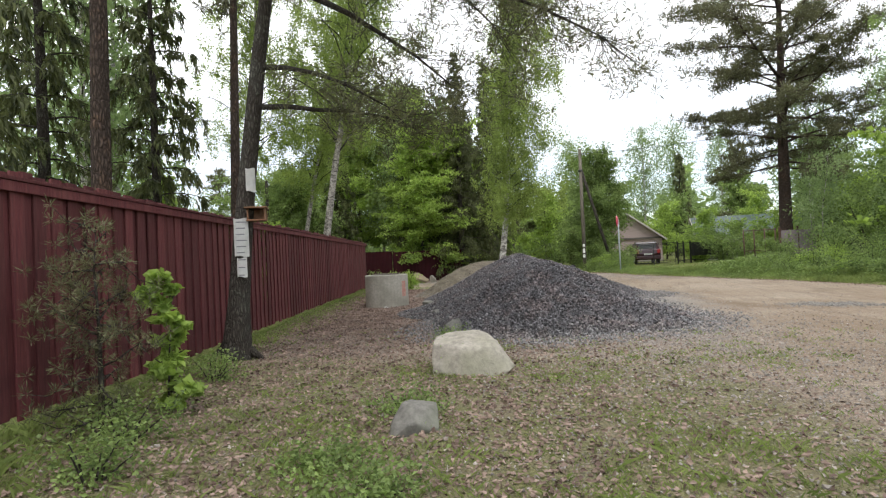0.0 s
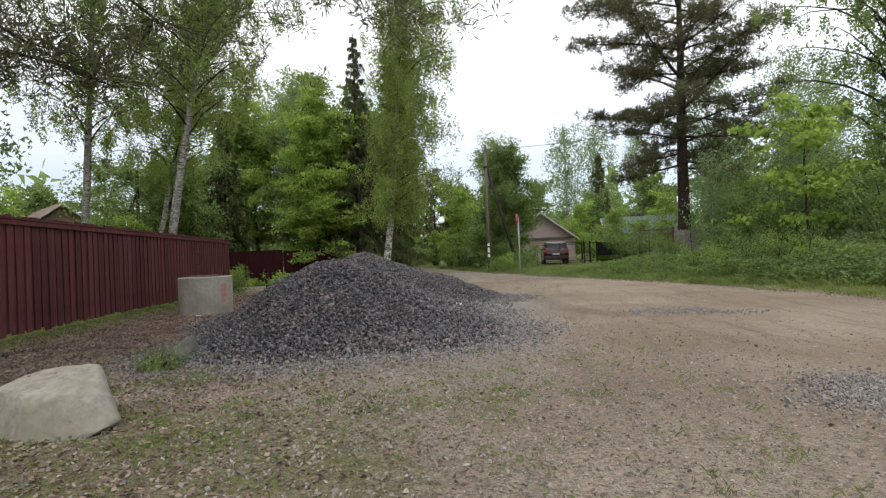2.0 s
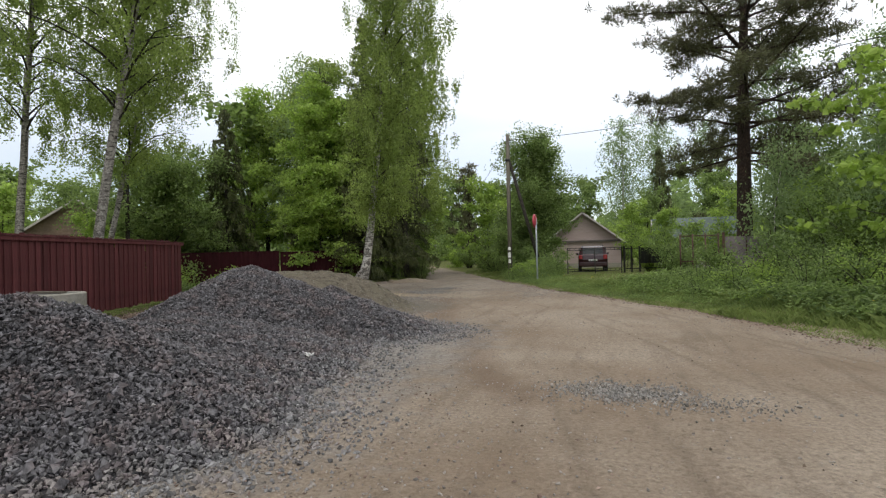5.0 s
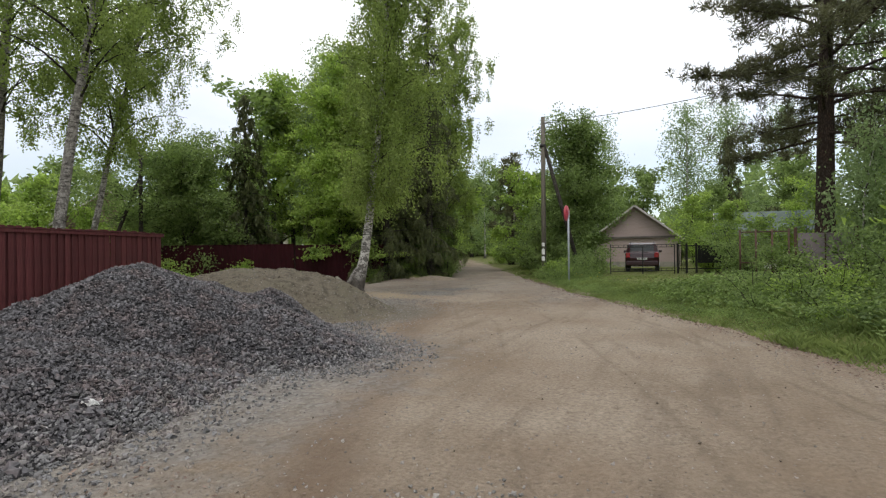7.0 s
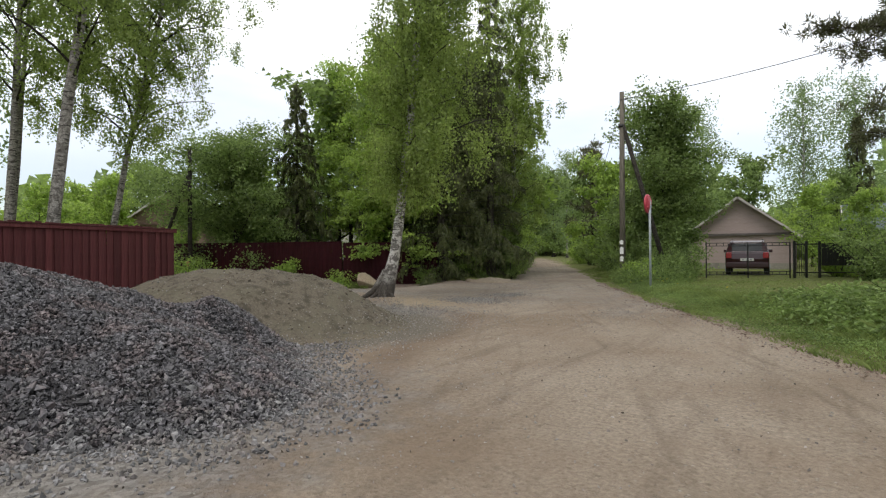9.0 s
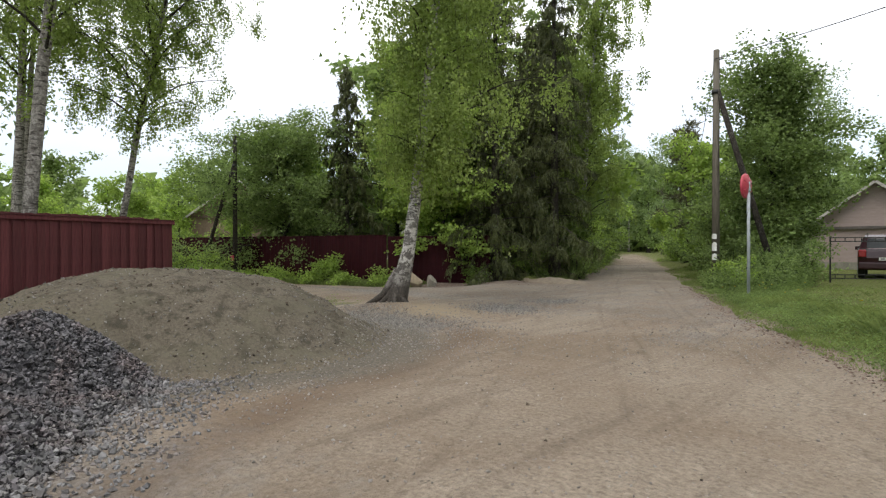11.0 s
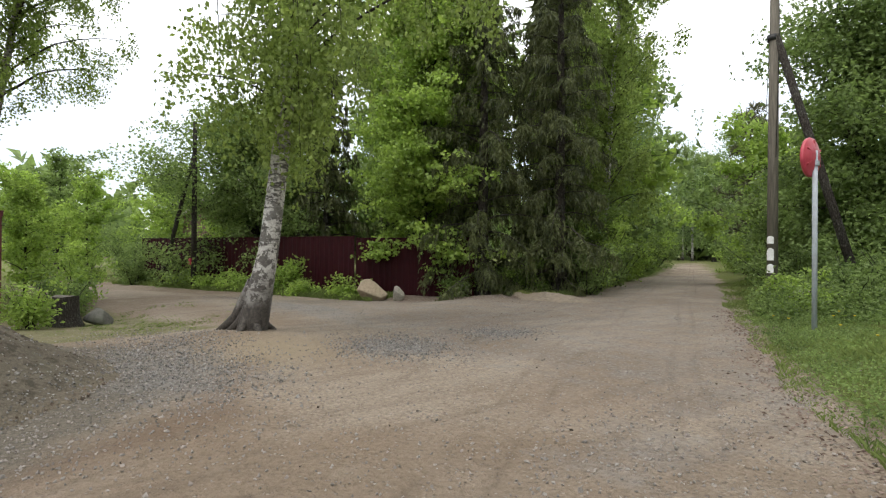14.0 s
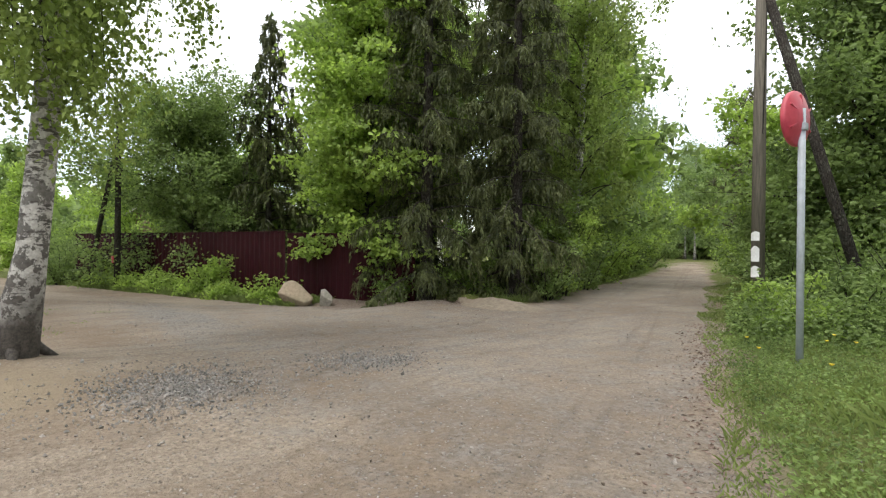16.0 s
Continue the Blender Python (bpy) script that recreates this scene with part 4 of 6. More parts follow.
plant("pine_tree", 10.3, 35.0, 20, 0.38, "large old pine with broad dark crown", M_pine, M_pine_bark, "pine", crown=0.27, spread=6.6, side=(3.58, 0.25), limbs=78, leaves=110000, leaf=0.15, lean=(0.6, 0.5), seed=21, bend=0.1)
# birches behind the board fence, their trunks in the darker backlit bark
plant("birch_tree", -10.1, 18.1, 17, 0.16, "tall birch behind the board fence", M_birch_leaf, M_birch_backlit, "birch", crown=0.33, spread=4.2, limbs=60, leaves=46000, leaf=0.074, lean=(2.6, 1.2), seed=31, low=0.6, weep=1.1)
plant("birch_tree", -12.7, 20.5, 14, 0.11, "slender leaning birch behind the board fence", M_birch_leaf, M_birch_backlit, "birch", crown=0.33, spread=3.9, limbs=56, leaves=50000, leaf=0.072, lean=(2.4, 2.0), seed=32, low=0.6, weep=1.1)
plant("birch_tree", -13.7, 18.4, 16, 0.14, "twin-stemmed birch behind the board fence", M_birch_leaf, M_birch_backlit, "birch", crown=0.35, spread=3.4, limbs=52, leaves=28000, leaf=0.078, lean=(0.8, 0.6), seed=33, twin=1, low=0.6, weep=1.1)
plant("pine_tree", -8.2, 10.8, 17, 0.14, "slim pine behind the board fence", M_pine, M_pine_bark, "pine", crown=0.5, spread=2.6, limbs=30, leaves=14000, leaf=0.13, lean=(0.3, 0.3), seed=34, bend=0.05)
plant("pine_tree", -7.35, 6.4, 18, 0.18, "pine with reddish bark behind the board fence", M_pine, M_pine_bark, "pine", crown=0.5, spread=2.8, limbs=30, leaves=12000, leaf=0.13, lean=(0.1, 0.3), seed=35, bend=0.05)
for i, (x, y, h, sp) in enumerate(((-11.6, 8.6, 14, 2.0), (-11.4, 11.6, 12, 1.9), (-9.6, 5.2, 13, 1.9))):
    plant("spruce_tree", x, y, h, 0.16, "dark spruce behind the board fence", M_spruce, M_bark, "spruce", crown=0.08, spread=sp, limbs=70, leaves=17000, leaf=0.115, seed=40 + i, bend=0.03)
# trees behind the steel fence
plant("linden_tree", -19.0, 29.6, 6.2, 0.14, "round linden over the maroon fence", M_mid_leaf, M_bark, "round", crown=0.22, spread=3.5, limbs=36, leaves=40000, leaf=0.115, seed=50, low=0.6)
plant("spruce_tree", -16.6, 31.6, 10.3, 0.14, "spruce with a bare tip behind the maroon fence", M_spruce, M_bark, "spruce", crown=0.1, spread=2.1, limbs=100, leaves=18000, leaf=0.12, seed=51, bend=0.03)
plant("maple_tree", -11.0, 32.5, 10.4, 0.12, "young green maple beside the spruces", M_bright_leaf, M_bark, "maple", crown=0.12, spread=2.4, limbs=50, leaves=36000, leaf=0.1, seed=52, low=0.6)
plant("spruce_tree", -8.5, 32.95, 15, 0.2, "tall dark spruce at the road junction", M_spruce, M_bark, "spruce", crown=0.045, spread=2.35, limbs=120, leaves=68000, leaf=0.072, seed=53, bend=0.03)
plant("spruce_tree", -7.0, 34.9, 14.5, 0.2, "tall dark spruce with drooping boughs by the road", M_spruce, M_bark, "spruce", crown=0.045, spread=2.2, limbs=115, leaves=62000, leaf=0.072, seed=54, bend=0.03)
plant("spruce_tree", -11.8, 34.0, 12.5, 0.18, "dark spruce behind the maroon fence", M_spruce, M_bark, "spruce", crown=0.05, spread=2.8, limbs=90, leaves=24000, leaf=0.12, seed=55, bend=0.03)
plant("aspen_tree", -13.5, 37, 14, 0.2, "tall broad-leaved tree in the woods", M_birch_leaf, M_bark, "round", crown=0.2, spread=2.6, limbs=44, leaves=20000, leaf=0.14, seed=56)
plant("aspen_tree", -17.2, 36.2, 11.5, 0.16, "light green tree behind the linden", M_bright_leaf, M_bark, "round", crown=0.2, spread=2.4, limbs=40, leaves=17000, leaf=0.14, seed=58)
plant("birch_tree", -8.1, 38.8, 15, 0.16, "birch on the edge of the road", M_birch_leaf, M_birch, "birch", crown=0.15, spread=3.3, limbs=60, leaves=30000, leaf=0.11, seed=57, weep=1.2, lean=(1.5, -0.8), low=0.6)
# right side
plant("rowan_tree", -0.2, 38.9, 7.0, 0.15, "dense green tree behind the utility pole", M_mid_leaf, M_bark, "round", crown=0.1, spread=2.1, limbs=46, leaves=34000, leaf=0.115, seed=60, low=0.6)
plant("maple_sapling", 10.7, 20.8, 4.6, 0.045, "slender maple sapling with large bright leaves", M_bright_leaf, M_bark, "maple", crown=0.3, spread=1.5, limbs=14, leaves=1300, leaf=0.14, seed=61)
plant("willow_tree", 14.2, 22.5, 13, 0.25, "large willow overhanging the verge", M_mid_leaf, M_bark, "birch", crown=0.25, spread=5.0, limbs=60, leaves=28000, leaf=0.09, seed=62, low=0.7, weep=0.9)

# ---- woods behind, copied from a few grown trees ----
def far_wood():
    far = (0, 0, -60)
    protos = {
        "round": tree("broad_leaved_tree", far, 10, 0.16, "broad-leaved tree in fresh green leaf", M_mid_leaf, M_bark, "round", crown=0.14, spread=3.2, limbs=26, leaves=4600, leaf=0.3, seed=70, low=0.6, group="woods around the road"),
        "bright": tree("broad_leaved_tree", far, 10, 0.14, "bright yellow-green tree in fresh leaf", M_bright_leaf, M_bark, "round", crown=0.1, spread=3.0, limbs=26, leaves=4600, leaf=0.29, seed=71, low=0.6, group="woods around the road"),
        "birch": tree("birch_tree", far, 15, 0.15, "pale birch in the woods", M_pale_leaf, M_birch, "birch", crown=0.2, spread=3.7, limbs=44, leaves=7600, leaf=0.17, seed=72, low=0.6, group="woods around the road"),
        "pine": tree("pine_tree", far, 13, 0.2, "pine in the woods", M_pine, M_pine_bark, "pine", crown=0.25, spread=2.8, limbs=30, leaves=4000, leaf=0.42, seed=73, group="woods around the road"),
        "spruce": tree("spruce_tree", far, 13, 0.18, "spruce in the woods", M_spruce, M_bark, "spruce", crown=0.05, spread=2.6, limbs=60, leaves=4400, leaf=0.3, seed=74, group="woods around the road", bend=0.03),
    }
    rng = random.Random(9)
    spots = (
        # left of the road, past the spruces
        ("bright", -11.2, 41.5, 1.1), ("round", -13.2, 45.5, 1.15), ("birch", -13.4, 48.8, 0.95), ("bright", -17.6, 54, 1.1), ("round", -21, 60.5, 1.2), ("birch", -24.3, 68, 1.1), ("bright", -30.5, 79, 1.3), ("round", -37, 92, 1.4),
        # right of the road
        ("bright", -4.6, 45.0, 0.62), ("round", -5.2, 51.5, 0.7), ("pine", -8.2, 53.0, 0.7), ("spruce", -12.0, 66, 0.7), ("round", -17, 76, 1.1), ("birch", -23, 86, 1.0), ("round", -30, 98, 1.3),
        # end of the road
        ("birch", -35.5, 103, 1.15), ("birch", -38.5, 106, 1.2), ("spruce", -40, 112, 1.2), ("spruce", -34.5, 110, 1.1), ("round", -37, 111, 1.3), ("birch", -43, 118, 1.2), ("round", -50, 112, 1.6), ("bright", -36, 120, 1.5), ("round", -46, 128, 1.8),
        # behind the maroon fence
        ("round", -18.5, 36.5, 1.1), ("birch", -13.2, 34.8, 0.85), ("bright", -21.5, 33.0, 0.62), ("birch", -17.5, 41, 0.95), ("spruce", -10.5, 39.5, 1.0), ("round", -14, 44, 1.25), ("birch", -21, 44, 1.0), ("round", -25, 40, 0.8), ("spruce", -9.5, 37.0, 0.9),
        # beyond the side road
        ("bright", -31, 29, 0.6), ("round", -35, 36, 0.7), ("pine", -33, 40, 0.75), ("bright", -38, 30, 0.6), ("round", -41, 24, 0.75), ("bright", -29, 24.5, 0.5), ("bright", -33, 22, 0.55), ("round", -45, 38, 0.9), ("bright", -23.5, 29.6, 0.4),
        # behind the board fence
        ("bright", -14.2, 21.6, 0.3), ("bright", -17, 17, 0.5), ("birch", -16.5, 13.5, 1.05), ("birch", -18.5, 16.5, 1.1), ("birch", -23, 14, 1.1),
        # gardens and woods across the road
        ("birch", 5.0, 76, 1.15), ("birch", 9.5, 80, 1.2), ("birch", 14, 74, 1.05), ("spruce", 9.0, 72, 1.0), ("round", 1.0, 66, 0.85), ("round", 7.0, 60, 0.62), ("bright", 5.6, 54.5, 0.5), ("round", 13, 58, 0.75), ("pine", 13.5, 62, 0.9), ("bright", 12, 48, 0.5), ("round", 17, 50, 0.8), ("bright", 7.4, 43.4, 0.36), ("round", 20, 44, 0.75), ("birch", 23, 52, 1.1), ("round", 26, 40, 0.9), ("bright", 15.5, 40, 0.48), ("bright", 18.5, 35, 0.5), ("birch", 22, 33, 0.95), ("round", 25, 28, 0.9), ("birch", 29, 35, 1.1), ("bright", 13.2, 36.5, 0.4), ("birch", 13, 39.5, 0.85), ("round", 31, 25, 1.0), ("round", -3.0, 56, 0.75), ("birch", -4, 72, 1.05), ("round", 33, 45, 1.1), ("round", 22, 66, 1.2), ("birch", 30, 62, 1.2),
    )
    for kind, x, y, sc in spots:
        p = protos[kind]
        copy_thing(p, pose(x, y, gz(x, y) - 0.02, 0, 0, rng.uniform(0, 360)) @ Matrix.Diagonal((sc * rng.uniform(0.92, 1.1), sc * rng.uniform(0.92, 1.1), sc, 1)))
    for p in protos.values():
        for o in (*p.children_recursive, p):
            bpy.data.objects.remove(o)


far_wood()


def woods_belt():
    """The far edge of the woods all round: uneven crowns of large leaf tufts, one mass."""
    rng = np.random.default_rng(5)
    n = 30000
    a = rng.uniform(-0.75, 2.6, n) + math.pi * 0.28
    rad = rng.uniform(92, 150, n)
    crown = 9 + 3.5 * np.sin(a * 23) + 3.0 * np.sin(a * 57 + 1) + 2.0 * np.sin(a * 131 + 2) + 1.5 * np.sin(a * 290)
    z = np.maximum(crown, 3) * rng.uniform(0, 1, n) ** 0.7
    P = np.stack([2 + rad * np.cos(a), 20 + rad * np.sin(a), z - 0.3], 1)
    tagged(new("far_woods", leaf_mesh("far_woods", P, unit(rng, len(P)), 2.3, 1.7, M_mid_leaf, rng, 0.1, True)), "distant edge of green mixed woods", "woods", kind="stuff")


woods_belt()


# ---- bushes ----
def shrub(name, x, y, h, sp, label, mat, n=3000, leaf=0.09, seed=1, **kw):
    return bush(name, (x, y, gz(x, y)), h, sp, label, mat, n, leaf, seed, **kw)


BUSHES = ((0.8, 34.4, 1.2, 1.1, M_mid_leaf), (1.4, 35.2, 1.3, 0.8, M_mid_leaf), (-0.2, 34.5, 0.7, 0.7, M_mid_leaf), (-1.9, 38.9, 2.0, 1.1, M_mid_leaf), (0.3, 33.2, 0.8, 0.7, M_bright_leaf),
          (-1.0, 36.7, 1.4, 0.9, M_mid_leaf), (7.4, 31.4, 1.4, 1.1, M_mid_leaf), (9.4, 25.2, 1.2, 1.1, M_mid_leaf), (8.0, 27.6, 0.9, 0.9, M_mid_leaf),
          (12.0, 24.4, 2.1, 1.4, M_dark_leaf), (11.6, 27.2, 2.4, 1.2, M_mid_leaf), (13.6, 27.5, 3.4, 1.7, M_mid_leaf), (12.2, 31.4, 2.6, 1.5, M_dark_leaf), (14.5, 23.5, 3.0, 1.7, M_mid_leaf), (12.8, 20.2, 2.5, 1.5, M_mid_leaf),
          (14.2, 19.0, 3.0, 1.8, M_mid_leaf), (7.4, 37.2, 2.3, 1.4, M_mid_leaf), (10.2, 39.0, 3.2, 1.8, M_bright_leaf), (6.4, 41.0, 2.4, 1.4, M_bright_leaf), (16.8, 27.0, 4.6, 2.3, M_mid_leaf), (15.5, 32.0, 5.0, 2.4, M_mid_leaf), (-3.4, 42.5, 1.9, 1.3, M_mid_leaf),
          (-7.4, 36.2, 2.6, 1.2, M_dark_leaf), (-8.4, 37.6, 3.0, 1.3, M_mid_leaf), (-9.6, 40.0, 2.2, 1.2, M_bright_leaf), (-12.0, 44.2, 2.4, 1.3, M_bright_leaf), (-6.3, 35.4, 1.5, 0.8, M_mid_leaf), (-7.4, 33.7, 0.9, 0.8, M_dark_leaf), (-8.6, 31.9, 0.6, 0.7, M_dark_leaf), (-6.9, 36.8, 2.2, 0.9, M_bright_leaf), (-22.5, 25.6, 1.6, 1.3, M_mid_leaf), (-25.5, 26.0, 2.2, 1.6, M_mid_leaf), (-10.3, 22.2, 0.8, 0.6, M_mid_leaf), (-11.8, 22.6, 1.2, 0.8, M_bright_leaf), (-7.75, 21.5, 0.75, 0.3, M_bright_leaf), (-4.6, 46.0, 1.6, 1.1, M_bright_leaf),
          (-7.6, 38.8, 1.6, 0.9, M_mid_leaf), (-9.4, 42.2, 1.7, 1.0, M_bright_leaf), (-10.8, 45.4, 2.0, 1.1, M_bright_leaf), (-12.3, 49.0, 2.2, 1.2, M_mid_leaf), (-14.6, 53.5, 2.4, 1.3, M_bright_leaf), (-17.2, 59.0, 2.6, 1.5, M_mid_leaf), (-6.0, 48.8, 1.7, 1.0, M_mid_leaf), (-8.2, 52.4, 1.8, 1.1, M_mid_leaf), (-10.6, 57.0, 2.0, 1.3, M_bright_leaf))
for i, (x, y, h, sp, mt) in enumerate(BUSHES):
    shrub("bush", x, y, h, sp, "leafy green bush on the verge" if h < 2.4 else "tall leafy bush in a hedge", mt, int((600 + 850 * h * sp) * (1.6 if y < 38 else 1.1)), (0.062 if y < 38 else 0.085) + 0.012 * h, 100 + i, group="bushes along the road", stems=9 + int(3 * sp))
for i, (x, y, h, sp) in enumerate(((-15.2, 28.6, 0.55, 0.8), (-13.6, 29.1, 0.5, 0.8), (-12.0, 29.8, 0.55, 0.8), (-14.4, 28.9, 1.2, 0.35), (-17.0, 28.0, 0.6, 0.8), (-18.6, 27.4, 0.6, 0.8), (-20.3, 26.9, 0.8, 0.7))):
    shrub("nettle_clump", x, y, h, sp, "low green weeds at the foot of the maroon fence", M_bright_leaf, 900, 0.1, 160 + i, category="weeds", group="weeds by the fence")

for i, (x, y, hh) in enumerate(((9.9, 28.2, 4.6), (12.4, 26.2, 5.6), (14.6, 29.5, 6.5))):
    plant("birch_sapling", x, y, hh, 0.04, "airy young birch on the bank across the road", M_pale_leaf, M_birch, "birch", crown=0.2, spread=1.3, limbs=22, leaves=3200, leaf=0.11, seed=90 + i, low=0.6)

# rank weeds standing out of the verge
wr = random.Random(41)
for i in range(30):
    y = wr.uniform(13.5, 23.0)
    off = wr.uniform(1.3, 4.6)
    h = wr.uniform(0.35, 0.7) + 0.5 * (off > 2.2) * (y < 27)
    shrub("weed_clump", float(edge_right(y)) + off, y, h, wr.uniform(0.35, 0.7), "rank green weeds standing in the verge grass", M_mid_leaf if i % 3 else M_bright_leaf, 620, 0.05, 300 + i, category="weeds", group="weeds on the verge", stems=9)

# young growth beside the board fence
tree("pine_sapling", (-3.05, 2.75, gz(-3.05, 2.75)), 1.62, 0.022, "young pine sapling beside the board fence", M_pine, M_bark, "pine", crown=0.06, spread=0.46, limbs=26, leaves=8000, leaf=0.034, seed=80, bend=0.02)
tree("maple_sapling", (-3.1, 3.45, gz(-3.1, 3.45)), 1.12, 0.01, "thin sapling with bright yellow-green leaves", M_bright_leaf, M_bark, "maple", crown=0.15, spread=0.24, limbs=8, leaves=90, leaf=0.07, seed=81, bend=0.03)
for i, (x, y, h, sp) in enumerate(((-2.7, 2.6, 0.35, 0.4), (-2.25, 2.0, 0.25, 0.35), (-3.6, 4.6, 0.3, 0.3), (-1.05, 2.5, 0.12, 0.3), (-0.5, 2.2, 0.14, 0.35), (-0.9, 5.5, 0.3, 0.25), (-0.9, 3.7, 0.16, 0.3), (-1.6, 7.4, 0.22, 0.2))):
    shrub("weed_clump", x, y, h, sp, "low green weeds among dead leaves", M_mid_leaf, 300, 0.03, 180 + i, stems=7, category="weeds", group="weeds in the litter")


# ---- boulders and stones ----
def rock(name, at, size, label, material, seed=1, rz=0.0, sink=0.15, facets=11, top=0.0, cuts=()):
    """A boulder: an icosphere cut by random planes, roughened, flattened at the foot."""
    rng = random.Random(seed)
    bm = bmesh.new()
    bmesh.ops.create_icosphere(bm, subdivisions=4, radius=1)
    planes = [(Vector((rng.gauss(0, 1), rng.gauss(0, 1), rng.gauss(0.15, 0.8))).normalized(), rng.uniform(0.45, 0.8)) for _ in range(facets)]
    if top:
        planes.append((Vector((0.12, -0.1, 1)).normalized(), top))
    planes += [(Vector(q[:3]).normalized(), q[3]) for q in cuts]
    for v in bm.verts:
        for n, d in planes:
            q = v.co.dot(n)
            if q > d:
                v.co -= n * (q - d) * 0.92
        v.co *= 1 + 0.05 * noise.noise(v.co * 2.2 + Vector((seed, 0, 0))) + 0.018 * noise.noise(v.co * 9)
        v.co = Vector((v.co.x * size[0] / 2, v.co.y * size[1] / 2, v.co.z * size[2] * 0.62))
    lo = min(v.co.z for v in bm.verts)
    for v in bm.verts:
        v.co.z -= lo + size[2] * sink
    for f in bm.faces:
        f.smooth = True
    me = bpy.data.meshes.new(name); bm.to_mesh(me); bm.free(); me.materials.append(material)
    ob = new(name, me)
    ob.matrix_world = pose(*at, 0, 0, rz)
    return tagged(ob, label, "boulder")


def lay(name, x, y, size, label, mat, seed, rz=0, **kw):
    return rock(name, (x, y, gz(x, y)), size, label, mat, seed, rz, **kw)


lay("boulder", -0.77, 5.35, (1.08, 0.85, 0.78), "large pale granite boulder in the leaf litter", M_rock, 31, 0, sink=0.45, facets=4, cuts=((0.03, -0.2, 1, 0.52), (-1, -0.15, 0.05, 0.74), (0.8, -0.3, 0.6, 0.72), (-0.35, -1, 0.3, 0.66), (0.5, -1, 0.2, 0.7)))
lay("rock", -0.68, 3.38, (0.62, 0.46, 0.3), "small grey rock half sunk in the litter", M_rock_dark, 7, 75, sink=0.25, facets=14, top=0.55)
lay("rock", -1.75, 8.0, (0.55, 0.4, 0.3), "dark flat rock at the edge of the gravel heap", M_rock_dark, 9, 60)
lay("boulder", -10.45, 30.0, (1.25, 0.9, 0.62), "rounded brown boulder at the road junction", surface("brown_granite", (0.24, 0.18, 0.12), (0.36, 0.29, 0.21), 12, 0.9, 0.6, (0.2, 0.19, 0.12), 0.5), 12, 40)
lay("rock", -9.75, 30.55, (0.44, 0.36, 0.44), "pale angular stone beside the boulder", M_rock, 15, 10)
lay("rock", -8.5, 22.6, (0.62, 0.45, 0.36), "round pale stone beside the tree stump", M_rock_dark, 17, 40, facets=6)
lay("boulder", 0.3, 33.6, (0.85, 0.6, 0.55), "pinkish granite boulder among the weeds", M_rock, 19, 20)
for i, (x, y, w) in enumerate(((-4.0, 13.25, 0.36), (-3.05, 10.9, 0.34), (-2.85, 10.45, 0.3), (-4.6, 16.6, 0.38))):
    lay("concrete_lump", x, y, (w, w * 0.8, w * 0.6), "broken grey concrete lump beside the well ring", M_rock_dark, 22 + i, 35 * i, sink=0.2)


def dirt_mound():
    def fn(x, y):
        d = np.sqrt(((x + 5.75) / 1.5) ** 2 + ((y - 33.1) / 0.8) ** 2)
        return 0.24 * np.clip(1 - d, 0, 1) ** 1.1 + 0.02 * wavy(x, y, 6, 1) * (d < 0.8)
    ob = new("dirt_mound", heap_mesh("dirt_mound", fn, (-7.4, 32.1), (-4.1, 34.1), 0.06, M_soil))
    tagged(ob, "low mound of pale dirt beside the road", "dirt mound")


dirt_mound()


def stump():
    x, y = -8.4, 22.07
    root = thing("tree_stump", (x, y, gz(x, y)), "old grey cut tree stump", "tree stump")
    rng = np.random.default_rng(4)
    ang = np.linspace(0, 2 * np.pi, 28, endpoint=False)
    prof = 0.21 * (1 + 0.08 * np.sin(3 * ang + 1) + 0.05 * np.sin(7 * ang))
    rings = []
    for z, sc in ((-0.05, 1.55), (0.05, 1.35), (0.2, 1.05), (0.45, 1.0), (0.58, 0.98)):
        rings.append(np.stack([np.cos(ang) * prof * sc, np.sin(ang) * prof * sc, np.full(28, z) + 0.015 * np.sin(2 * ang) * (z > 0.4)], 1))
    V = np.concatenate(rings)
    F = [(i * 28 + j, i * 28 + (j + 1) % 28, (i + 1) * 28 + (j + 1) % 28, (i + 1) * 28 + j) for i in range(4) for j in range(28)]
    part("bark", mesh_np("bark", V, F, True, M_bark), None, root)
    bm = bmesh.new()
    bm.faces.new([bm.verts.new((*(p[:2] * 0.985), p[2])) for p in rings[-1]])
    part("cut_face", bm, M_wood_pole, root, "weathered grey sawn face")


stump()


